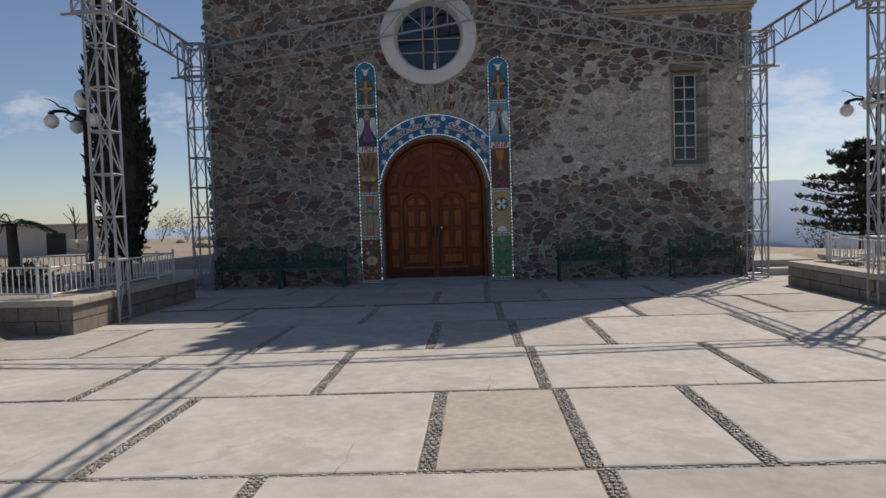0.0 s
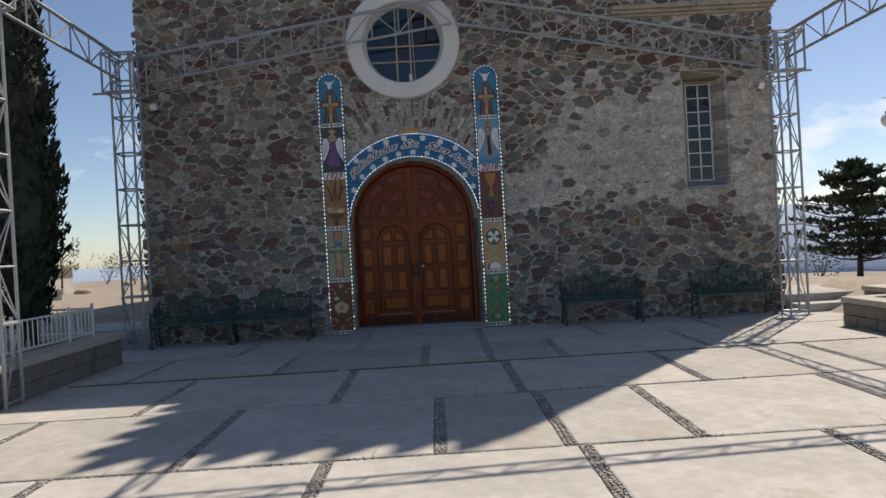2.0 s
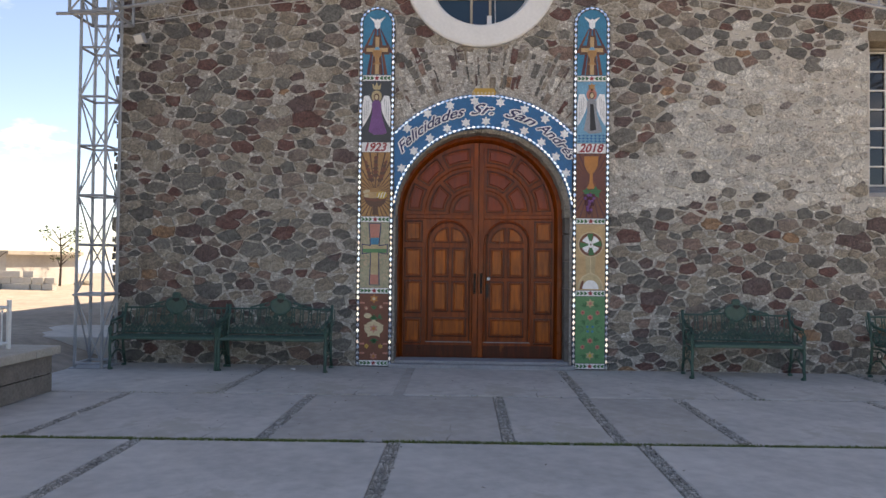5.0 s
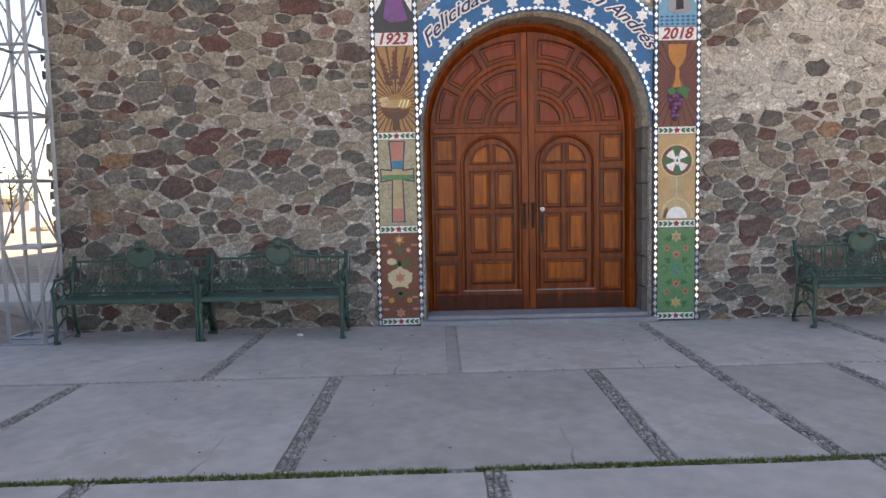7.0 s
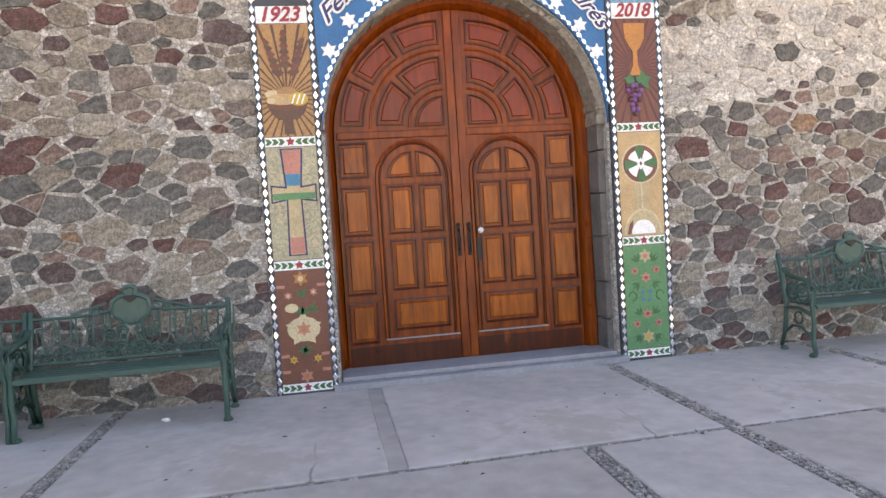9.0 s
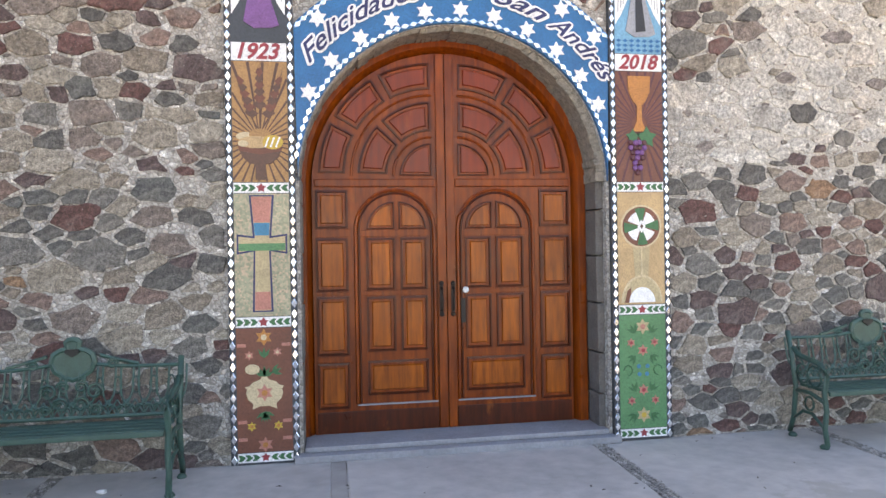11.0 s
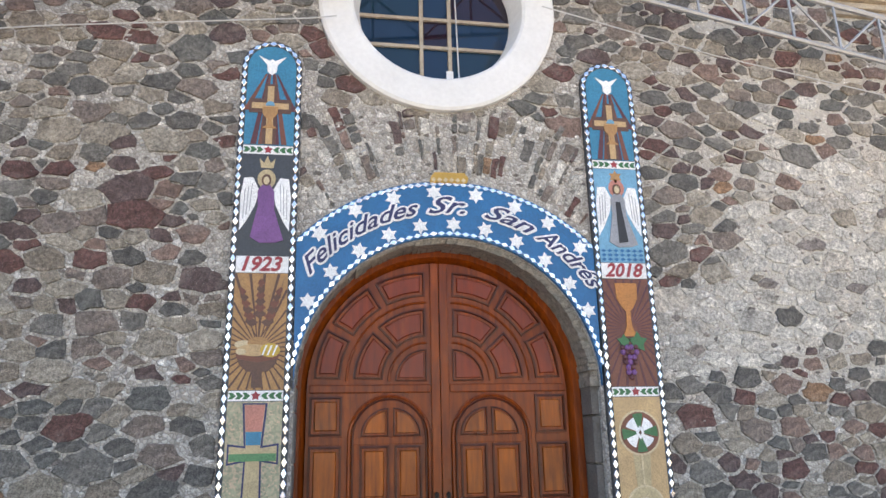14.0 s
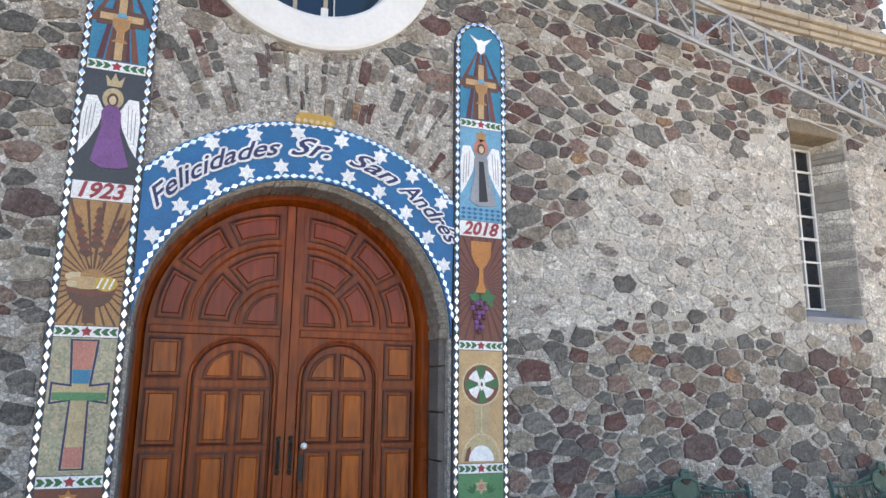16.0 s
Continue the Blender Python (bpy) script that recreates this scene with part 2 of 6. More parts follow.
SANDSTONE = plain("sandstone", (0.42, 0.355, 0.27), 0.9, var=0.4, scale=5.0, bump=0.6, depth=0.01)
COPING = plain("coping_stone", (0.46, 0.41, 0.34), 0.85, var=0.3, scale=5.0, bump=0.4)
PLANTER_STONE = plain("planter_masonry", (0.25, 0.215, 0.18), 0.9, var=0.5, scale=4.0, bump=0.8, depth=0.02)
MIRROR = Nodes("mirror_tile", 0.09, 0.95).colour((0.9, 0.91, 0.92)).mat
GOLD = plain("gold_paint", (0.50, 0.29, 0.06), 0.4, 0.3)
DIRT = dirt_material()
GRASS = leaf_material("grass", (0.08, 0.14, 0.025), (0.20, 0.22, 0.06))
CYPRESS = leaf_material("cypress_leaf", (0.009, 0.015, 0.009), (0.02, 0.03, 0.014))
CEDAR = leaf_material("cedar_leaf", (0.018, 0.032, 0.02), (0.045, 0.065, 0.035))
SHRUB = leaf_material("shrub_leaf", (0.03, 0.06, 0.02), (0.09, 0.13, 0.04))
BARK = plain("bark", (0.09, 0.07, 0.055), 0.95, var=0.5, scale=12.0, bump=0.8, depth=0.02)
PLASTER = plain("pale_plaster", (0.55, 0.52, 0.47), 0.85, var=0.2, scale=2.0)
# near-black that paints the shade of unlit interiors
INTERIOR_SHADE = plain("painted_interior_shade", (0.05, 0.05, 0.05), 0.95)
BLACK_METAL = plain("black_lamp_metal", (0.012, 0.014, 0.013), 0.45, 0.3)
GLOBE = Nodes("opal_globe", 0.25).colour((0.78, 0.77, 0.74)).mat
# pale blue stands in for distance haze; the air itself is clear
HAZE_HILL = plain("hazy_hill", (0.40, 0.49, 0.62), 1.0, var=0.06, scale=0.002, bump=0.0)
CABLE = plain("cable", (0.55, 0.54, 0.52), 0.6)


def glass(name, c):
    m = Nodes(name, 0.06)
    m.colour(m.mix(m.grey(m.noise(1.2), 0.0, 0.5), c, tuple(x * 0.5 for x in c)))
    m.bsdf.inputs["Specular IOR Level"].default_value = 0.6
    return m.mat


GLASS_DARK, GLASS_BLUE = glass("dark_glass", (0.012, 0.016, 0.022)), glass("blue_glass", (0.008, 0.028, 0.06))
GLASS_WINE, GLASS_TEAL = glass("wine_glass", (0.02, 0.010, 0.018)), glass("teal_glass", (0.008, 0.03, 0.05))


# ---- building blocks ----
BASE = {}


def thing(name, label, category, at=(0, 0, 0), group="", kind=""):
    ob = new(name)
    ob.location = at
    ob.empty_display_size = 0.2
    BASE[ob] = Vector(at)
    return tagged(ob, label, category, group, kind)


def part(name, bm, material, parent=None, label="", smooth=False):
    """One mesh object, given in world places, under a thing or a part."""
    at = BASE.get(parent, Vector())
    if parent is not None:
        bmesh.ops.translate(bm, verts=bm.verts, vec=-at)
    bmesh.ops.recalc_face_normals(bm, faces=bm.faces)
    me = bpy.data.meshes.new(name)
    bm.to_mesh(me)
    bm.free()
    for m in material if isinstance(material, (list, tuple)) else (material,):
        me.materials.append(m)
    if smooth:
        me.shade_smooth()
    ob = new(name, me)
    ob.parent = parent
    BASE[ob] = at
    if label:
        ob["label"] = label
    return ob


def bx(bm, x0, x1, y0, y1, z0, z1, bevel=0.0):
    r = bmesh.ops.create_cube(bm, size=1)
    for v in r["verts"]:
        v.co = ((x0 + x1) / 2 + v.co.x * (x1 - x0), (y0 + y1) / 2 + v.co.y * (y1 - y0), (z0 + z1) / 2 + v.co.z * (z1 - z0))
    if bevel:
        edges = list({e for v in r["verts"] for e in v.link_edges})
        bmesh.ops.bevel(bm, geom=edges, offset=bevel, segments=2, profile=0.6, affect="EDGES")
    return bm


def box(*a, bevel=0.0):
    return bx(bmesh.new(), *a, bevel=bevel)


def tube(bm, path, r, n=6, closed=False, taper=1.0):
    """A round bar along a line of points."""
    pts = [Vector(p) for p in path]
    rings = []
    for i, p in enumerate(pts):
        a = pts[i - 1] if i or closed else p
        b = pts[(i + 1) % len(pts)] if i + 1 < len(pts) or closed else p
        d = (b - a).normalized()
        side = d.cross(Vector((0, 0, 1)) if abs(d.z) < 0.9 else Vector((0, 1, 0))).normalized()
        up = side.cross(d)
        k = r * (1 + (taper - 1) * i / max(1, len(pts) - 1))
        rings.append([bm.verts.new(p + (side * math.cos(2 * math.pi * j / n) + up * math.sin(2 * math.pi * j / n)) * k) for j in range(n)])
    for i in range(len(rings) - (0 if closed else 1)):
        a, b = rings[i], rings[(i + 1) % len(rings)]
        for j in range(n):
            bm.faces.new((a[j], a[(j + 1) % n], b[(j + 1) % n], b[j]))
    if not closed:
        bm.faces.new(rings[0][::-1]), bm.faces.new(rings[-1])
    return bm


def bar(p, q, r, n=6):
    return tube(bmesh.new(), [p, q], r, n)


def lathe(bm, profile, at, n=16):
    """A turned shape: (radius, height) pairs about an upright axis."""
    rings = [[bm.verts.new((at[0] + r * math.cos(2 * math.pi * j / n), at[1] + r * math.sin(2 * math.pi * j / n), at[2] + z)) for j in range(n)]
             for r, z in profile]
    for a, b in zip(rings, rings[1:]):
        for j in range(n):
            bm.faces.new((a[j], a[(j + 1) % n], b[(j + 1) % n], b[j]))
    bm.faces.new(rings[0][::-1]), bm.faces.new(rings[-1])
    return bm


def prism(bm, poly, y0, y1):
    """An outline of (x, z) pairs, drawn from y0 to y1."""
    a = [bm.verts.new((x, y0, z)) for x, z in poly]
    b = [bm.verts.new((x, y1, z)) for x, z in poly]
    bm.faces.new(a), bm.faces.new(b[::-1])
    for i in range(len(a)):
        j = (i + 1) % len(a)
        bm.faces.new((a[j], a[i], b[i], b[j]))
    return bm


def arc(cx, cz, r, a0, a1, n):
    return [(cx + r * math.cos(radians(a0 + (a1 - a0) * i / n)), cz + r * math.sin(radians(a0 + (a1 - a0) * i / n))) for i in range(n + 1)]


def inset(poly, d):
    """The outline drawn in by d, for outlines that run round one way."""
    n, out = len(poly), []
    area = sum(poly[i][0] * poly[(i + 1) % n][1] - poly[(i + 1) % n][0] * poly[i][1] for i in range(n))
    s = 1 if area > 0 else -1
    for i in range(n):
        p, a, b = Vector(poly[i]), Vector(poly[i - 1]), Vector(poly[(i + 1) % n])
        e, f = (p - a).normalized(), (b - p).normalized()
        m, k = Vector((-e.y, e.x)) * s, Vector((-f.y, f.x)) * s
        h = m + k
        h = h / max(0.35, h.dot(m)) if h.length > 1e-6 else m
        out.append((p.x + h.x * d, p.y + h.y * d))
    return out


def ringed(bm, rings):
    """Faces between outlines of equal length, each (outline, y); the last is closed."""
    made = [[bm.verts.new((x, y, z)) for x, z in poly] for poly, y in rings]
    n = len(made[0])
    for a, b in zip(made, made[1:]):
        for i in range(n):
            j = (i + 1) % n
            bm.faces.new((a[i], a[j], b[j], b[i]))
    bm.faces.new(made[-1])
    return bm


def cut(poly, px, pz, nx, nz):
    """The part of an outline that lies behind the line through (px, pz) with the normal (nx, nz)."""
    out = []
    for i in range(len(poly)):
        a, b = poly[i - 1], poly[i]
        da, db = (a[0] - px) * nx + (a[1] - pz) * nz, (b[0] - px) * nx + (b[1] - pz) * nz
        if (da <= 0) != (db <= 0):
            k = da / (da - db)
            out.append((a[0] + (b[0] - a[0]) * k, a[1] + (b[1] - a[1]) * k))
        if db <= 0:
            out.append(b)
    return out


# ---- the ground, one sheet to the horizon ----
def lerp(a, b, k):
    k = min(1.0, max(0.0, k))
    k = k * k * (3 - 2 * k)
    return a + (b - a) * k


def ground_height(x, y):
    z = -0.04
    side = max(lerp(0, 1, (-4.9 - x) / 1.5), lerp(0, 1, (x - 6.7) / 1.5))
    z = lerp(z, 0.34, side if y > -30 else side * max(0, (40 + y) / 10))
    z = lerp(z, 0.24, (y - 0.6) / 1.0) if y > 0.6 and side < 1 else z
    if x > 8 and y > 1:
        z -= 0.075 * min(y - 1, 30) * min(1, (x - 8) / 4)
    if y > 2:
        z += 0.12 * noise.noise((x * 0.25, y * 0.25, 0)) * min(1, (y - 2) / 8)
    far = math.hypot(x, y)
    return lerp(z, -160, (far - 42) / 320) if far > 42 else z


def ground():
    near = [-60 + i for i in range(121)]
    far = [75, 100, 140, 200, 300, 450, 700, 1100, 1700, 2600, 4000]
    xs = sorted([-v for v in far] + near + far)
    bm = bmesh.new()
    grid = [[bm.verts.new((x, y, ground_height(x, y))) for x in xs] for y in xs]
    for a, b in zip(grid, grid[1:]):
        for i in range(len(xs) - 1):
            bm.faces.new((a[i], a[i + 1], b[i + 1], b[i]))
    tagged(part("ground", bm, DIRT, smooth=True), "dry sandy earth of the hilltop round the church", "ground", kind="structure")


ground()


def backdrop():
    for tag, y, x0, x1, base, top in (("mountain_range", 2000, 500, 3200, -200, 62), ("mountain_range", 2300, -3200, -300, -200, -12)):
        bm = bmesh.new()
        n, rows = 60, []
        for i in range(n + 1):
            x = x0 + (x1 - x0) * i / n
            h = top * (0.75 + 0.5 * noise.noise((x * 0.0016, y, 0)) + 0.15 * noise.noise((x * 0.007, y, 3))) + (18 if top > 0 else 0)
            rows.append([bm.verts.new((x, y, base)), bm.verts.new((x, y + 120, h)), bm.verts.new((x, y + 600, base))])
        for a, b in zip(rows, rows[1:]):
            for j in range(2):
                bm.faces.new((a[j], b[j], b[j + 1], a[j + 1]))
        tagged(part(tag, bm, HAZE_HILL, smooth=True), "far hills with distance haze painted into their pale blue", "mountain", kind="structure")


backdrop()

# ---- the church: walls with openings ----
WX0, WX1, TX0 = -4.83, 6.58, 3.4
NAVE_TOP, TOWER_TOP = 9.0, 12.3
ARCH_Z, ARCH_R = 1.97, 1.14
ROSE = (-0.04, 5.2)


def evaluated_cut(body, cutters):
    for c in cutters:
        m = body.modifiers.new("cut", "BOOLEAN")
        m.operation, m.object, m.solver = "DIFFERENCE", c, "EXACT"
    dg = bpy.context.evaluated_depsgraph_get()
    me = bpy.data.meshes.new_from_object(body.evaluated_get(dg))
    body.modifiers.clear()
    body.data = me
    for c in cutters:
        bpy.data.objects.remove(c)


def splayed_hole():
    """The opening of the tall window: wide at the face, narrow at the grid."""
    bm = bmesh.new()
    rows = [(-0.2, 4.86, 5.83, 2.24, 4.50), (0.32, 5.10, 5.58, 2.43, 4.25), (0.9, 5.10, 5.58, 2.43, 4.25)]
    rings = [[bm.verts.new((x, y, z)) for x, z in rect_loop(x0, x1, z0, z1)] for y, x0, x1, z0, z1 in rows]
    for p, q in zip(rings, rings[1:]):
        for i in range(4):
            bm.faces.new((p[i], p[(i + 1) % 4], q[(i + 1) % 4], q[i]))
    bm.faces.new(rings[0][::-1]), bm.faces.new(rings[-1])
    return bm


def rect_loop(x0, x1, z0, z1):
    return [(x0, z0), (x1, z0), (x1, z1), (x0, z1)]


front = part("wall_front", prism(bmesh.new(), [(WX0, -0.05), (WX1, -0.05), (WX1, TOWER_TOP), (TX0, TOWER_TOP), (TX0, NAVE_TOP), (WX0, NAVE_TOP)], 0.0, 0.7), MORTAR)
door_hole = [(-ARCH_R, -0.2), (ARCH_R, -0.2)] + arc(0, ARCH_Z, ARCH_R, 0, 180, 40)
cutters = [part("cutter", prism(bmesh.new(), door_hole, -0.2, 0.9), MORTAR),
           part("cutter", prism(bmesh.new(), arc(*ROSE, 0.82, 0, 351, 39), -0.2, 0.9), MORTAR),
           part("cutter", splayed_hole(), MORTAR),
           part("cutter", box(4.25, 4.95, -0.2, 0.45, 5.85, 7.6), MORTAR)]
evaluated_cut(front, cutters)
BASE[front] = Vector()
tagged(front, "rubble stone church front set in pale lime mortar", "wall", kind="structure")
for nm, lims in (("wall_west", (WX0, WX0 + 0.7, 0.7, 22, 0, NAVE_TOP)), ("wall_east", (WX1 - 0.7, WX1, 0.7, 22, 0, NAVE_TOP)),
                 ("wall_back", (WX0 + 0.7, WX1 - 0.7, 21.3, 22, 0, NAVE_TOP))):
    tagged(part(nm, box(*lims), MORTAR), "plain rubble side wall of the church", "wall", kind="structure")
tagged(part("ceiling", box(WX0, TX0 - 0.02, 0.72, 22, NAVE_TOP - 0.25, NAVE_TOP - 0.01), PLASTER), "plain flat church roof", "ceiling", kind="structure")
tagged(part("ceiling", box(TX0, WX1 - 0.72, 4.0, 22, NAVE_TOP - 0.25, NAVE_TOP - 0.01), PLASTER), "plain flat church roof", "ceiling", kind="structure")
for nm, lims in (("wall_tower_left", (TX0, TX0 + 0.6, 0.7, 3.6, NAVE_TOP - 0.2, TOWER_TOP)), ("wall_tower_right", (WX1 - 0.6, WX1, 0.7, 3.6, NAVE_TOP, TOWER_TOP)),
                 ("wall_tower_back", (TX0 + 0.6, WX1 - 0.6, 3.0, 3.6, NAVE_TOP - 0.2, TOWER_TOP))):
    tagged(part(nm, box(*lims), MORTAR), "plain wall of the bell tower", "wall", kind="structure")
tagged(part("ceiling", box(TX0 + 0.01, WX1 - 0.01, 0.01, 3.59, TOWER_TOP + 0.002, TOWER_TOP + 0.2), SANDSTONE), "stone roof of the bell tower", "ceiling", kind="structure")


def cornice(name, x0, x1, z, label, right=0.12, left=0.0):
    c = thing(name, label, "cornice", (x0, -0.1, z), kind="structure")
    for k, (h0, h1, out) in enumerate(((0.0, 0.055, 0.05), (0.058, 0.12, 0.085), (0.123, 0.2, 0.13))):
        x = x0 - (out if left else 0)
        while x < x1 + right * out / 0.13 - 0.02:
            w = min(random.uniform(0.45, 0.9), x1 + right * out / 0.13 - x)
            part("cornice_stone", box(x + 0.004, x + w - 0.004, -out, 0.3, z + h0, z + h1, bevel=0.012), SANDSTONE, c)
            x += w
    return c


cornice("trim_cornice", 3.72, WX1, 5.42, "weathered sandstone cornice of the bell tower")
tower_rim = thing("parapet", "row of rounded stone merlons on the bell tower", "parapet", (5, 0, TOWER_TOP))
for i in range(7):
    x = TX0 + 0.2 + i * 0.47
    part("merlon", prism(bmesh.new(), [(x - 0.12, TOWER_TOP + 0.2), (x + 0.12, TOWER_TOP + 0.2), (x + 0.1, TOWER_TOP + 0.5), (x, TOWER_TOP + 0.8), (x - 0.1, TOWER_TOP + 0.5)], 0.03, 0.25), SANDSTONE, tower_rim)
for i in range(6):
    y = 0.55 + i * 0.5
    part("merlon", box(TX0 + 0.03, TX0 + 0.25, y - 0.12, y + 0.12, TOWER_TOP + 0.2, TOWER_TOP + 0.75, bevel=0.05), SANDSTONE, tower_rim)

# ---- the door in its arch ----
door = thing("door_1", "closed arched double door of varnished reddish wood with raised panels", "door", (0, 0.3, 0.08), kind="structure")
DY = 0.34
DOOR_X = -0.045


def raised(poly, name, parent, material=WOOD_PANEL_SHEEN, y=DY - 0.03, k=1.0):
    """A panel: moulding, groove and a raised field."""
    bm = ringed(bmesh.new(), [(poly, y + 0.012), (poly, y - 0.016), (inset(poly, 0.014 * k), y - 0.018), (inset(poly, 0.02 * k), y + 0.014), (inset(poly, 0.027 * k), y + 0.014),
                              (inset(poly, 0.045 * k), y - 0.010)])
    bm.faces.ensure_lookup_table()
    # rim and groove faces take the dark wood, so their shade is painted
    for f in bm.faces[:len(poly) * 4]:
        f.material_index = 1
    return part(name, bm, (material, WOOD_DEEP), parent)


outer = arc(0, ARCH_Z, 1.125, 0, 180, 40)
inner = arc(0, ARCH_Z, 1.02, 0, 180, 40)
bm = bmesh.new()
loop_a = [(1.125, 0.085)] + outer + [(-1.125, 0.085)]
loop_b = [(1.02, 0.085)] + inner + [(-1.02, 0.085)]
for (ya, yb, ka, kb) in ((DY - 0.06, DY - 0.075, 0.0, 0.03), (DY - 0.075, DY - 0.075, 0.03, 0.6), (DY - 0.075, DY - 0.05, 0.6, 0.75), (DY - 0.05, DY, 0.75, 1.0), (DY + 0.1, DY - 0.06, 0.0, 0.0)):
    mixed = lambda k: [(a[0] + (b[0] - a[0]) * k, a[1] + (b[1] - a[1]) * k) for a, b in zip(loop_a, loop_b)]
    va, vb = [bm.verts.new((x, ya, z)) for x, z in mixed(ka)], [bm.verts.new((x, yb, z)) for x, z in mixed(kb)]
    for i in range(len(va) - 1):
        bm.faces.new((va[i], va[i + 1], vb[i + 1], vb[i]))
part("door_frame", bm, WOOD, door)


def leaf(s):
    half = [(0.006 * s, 0.09), (1.018 * s, 0.09)] + [(x * s, z) for x, z in arc(0, ARCH_Z, 1.018, 0, 89.6, 24)]
    lf = part("door_leaf", prism(bmesh.new(), half, DY - 0.03, DY + 0.04), WOOD, door)
    R = lambda x0, x1, z0, z1: [(x0 * s, z0), (x1 * s, z0), (x1 * s, z1), (x0 * s, z1)]
    for z0, z1 in ((1.642, 1.932), (1.165, 1.57), (0.681, 1.127), (0.277, 0.623)):
        raised(R(0.752, 0.995, z0, z1), "door_panel", lf)
    for x0, x1 in ((0.150, 0.355), (0.397, 0.618)):
        for z0, z1 in ((1.168, 1.568), (0.70, 1.119)):
            raised(R(x0, x1, z0, z1), "door_panel", lf)
    raised(R(0.150, 0.618, 0.369, 0.63), "door_panel", lf)
    for a0, a1, x in ((90, 180, 0.366), (0, 90, 0.400)):
        raised([(x * s, 1.633)] + [(px * s, pz) for px, pz in arc(x, 1.633, 0.212, a0, a1, 8)], "door_panel", lf, k=0.62)
    # rails between the panels stand proud of the sunk field
    for z0, z1 in ((1.578, 1.626), (1.127, 1.16)):
        part("lock_rail", box(min(0.112 * s, 0.672 * s), max(0.112 * s, 0.672 * s), DY - 0.037, DY - 0.029, z0, z1, bevel=0.003), WOOD, lf)
    for z0, z1 in ((1.578, 1.634), (1.135, 1.157), (0.632, 0.672)):
        part("side_rail", box(min(0.742 * s, 1.0 * s), max(0.742 * s, 1.0 * s), DY - 0.037, DY - 0.029, z0, z1, bevel=0.003), WOOD, lf)
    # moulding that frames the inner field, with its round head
    # the thin inner line is dark wood, painted as crease shade
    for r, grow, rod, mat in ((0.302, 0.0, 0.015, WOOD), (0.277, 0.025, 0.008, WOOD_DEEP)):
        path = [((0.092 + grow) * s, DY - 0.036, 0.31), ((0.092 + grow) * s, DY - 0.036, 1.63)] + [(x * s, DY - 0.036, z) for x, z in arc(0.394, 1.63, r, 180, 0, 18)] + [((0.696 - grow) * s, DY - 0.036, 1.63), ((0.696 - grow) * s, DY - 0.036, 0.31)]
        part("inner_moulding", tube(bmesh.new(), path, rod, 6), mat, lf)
    part("drip_strip", box(min(0.08 * s, 0.70 * s), max(0.08 * s, 0.70 * s), DY - 0.054, DY - 0.03, 0.296, 0.305), SILL_STONE, lf, "thin pale strip")
    part("meeting_stile", box(min(0.002 * s, 0.07 * s), max(0.002 * s, 0.07 * s), DY - 0.052, DY - 0.03, 0.095, 2.985, bevel=0.008), WOOD, lf)
    part("mid_rail", box(min(0.075 * s, 1.0 * s), max(0.075 * s, 1.0 * s), DY - 0.048, DY - 0.03, 1.955, 2.018, bevel=0.01), WOOD, lf)
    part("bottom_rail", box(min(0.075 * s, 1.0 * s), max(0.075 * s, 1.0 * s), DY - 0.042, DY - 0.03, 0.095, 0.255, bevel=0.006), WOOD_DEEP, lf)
    fan_x, fan_z = 0.101, 2.042
    for r0, r1, cuts in ((0.0, 0.25, ((0.5, 89.5),)), (0.345, 0.572, ((2, 42.5), (47.5, 89))), (0.668, 0.868, ((1.5, 27.5), (31.5, 58), (62, 89.3)))):
        for a0, a1 in cuts:
            ring = arc(fan_x, fan_z, r1, a0, a1, 10)
            ring += arc(fan_x, fan_z, r0, a1, a0, 8) if r0 else [(fan_x, fan_z)]
            raised([(x * s, z) for x, z in ring], "fan_panel", lf, WOOD_FAN_SHEEN, k=0.62 if not r0 else 1.0)
    for r in (0.298, 0.62):
        part("fan_moulding", tube(bmesh.new(), [(x * s, DY - 0.032, z) for x, z in arc(fan_x, fan_z, r, 0, 90, 18)], 0.011, 6), WOOD, lf)
    return lf


left_leaf, right_leaf = leaf(-1), leaf(1)
for s, lf in ((-1, left_leaf), (1, right_leaf)):
    bm = bmesh.new()
    bx(bm, 0.045 * s - 0.014, 0.045 * s + 0.014, DY - 0.062, DY - 0.05, 0.98, 1.2, bevel=0.004)
    tube(bm, [(0.045 * s, DY - 0.06, 1.0), (0.045 * s, DY - 0.1, 1.02), (0.045 * s, DY - 0.105, 1.09), (0.045 * s, DY - 0.1, 1.16), (0.045 * s, DY - 0.06, 1.18)], 0.009, 6)
    for z in (0.97, 1.21):
        lathe(bm, [(0.001, -0.02), (0.018, -0.008), (0.018, 0.008), (0.001, 0.02)], (0.045 * s, DY - 0.06, z), 8)
    part("door_handle", bm, IRON, lf, "black wrought iron pull handle")
bm = bmesh.new()
lathe(bm, [(0.003, -0.026), (0.02, -0.018), (0.027, 0.0), (0.02, 0.018), (0.003, 0.026)], (0.142, DY - 0.07, 1.155), 12)
part("door_knob", bm, WHITE, right_leaf, "small white round knob", smooth=True)
part("lock_plate", box(0.108, 0.146, DY - 0.045, DY - 0.028, 0.90, 1.09, bevel=0.004), IRON, right_leaf)
door.location.x += DOOR_X

sill = thing("door_step", "low grey cut stone step under the church door", "step", (0, 0, 0))
part("step_stone", box(-1.2, 1.2, -0.10, 0.5, 0.0, 0.05, bevel=0.008), SILL_STONE, sill)
part("step_stone", box(-1.13, 1.13, -0.02, 0.5, 0.052, 0.09, bevel=0.008), SILL_STONE, sill)

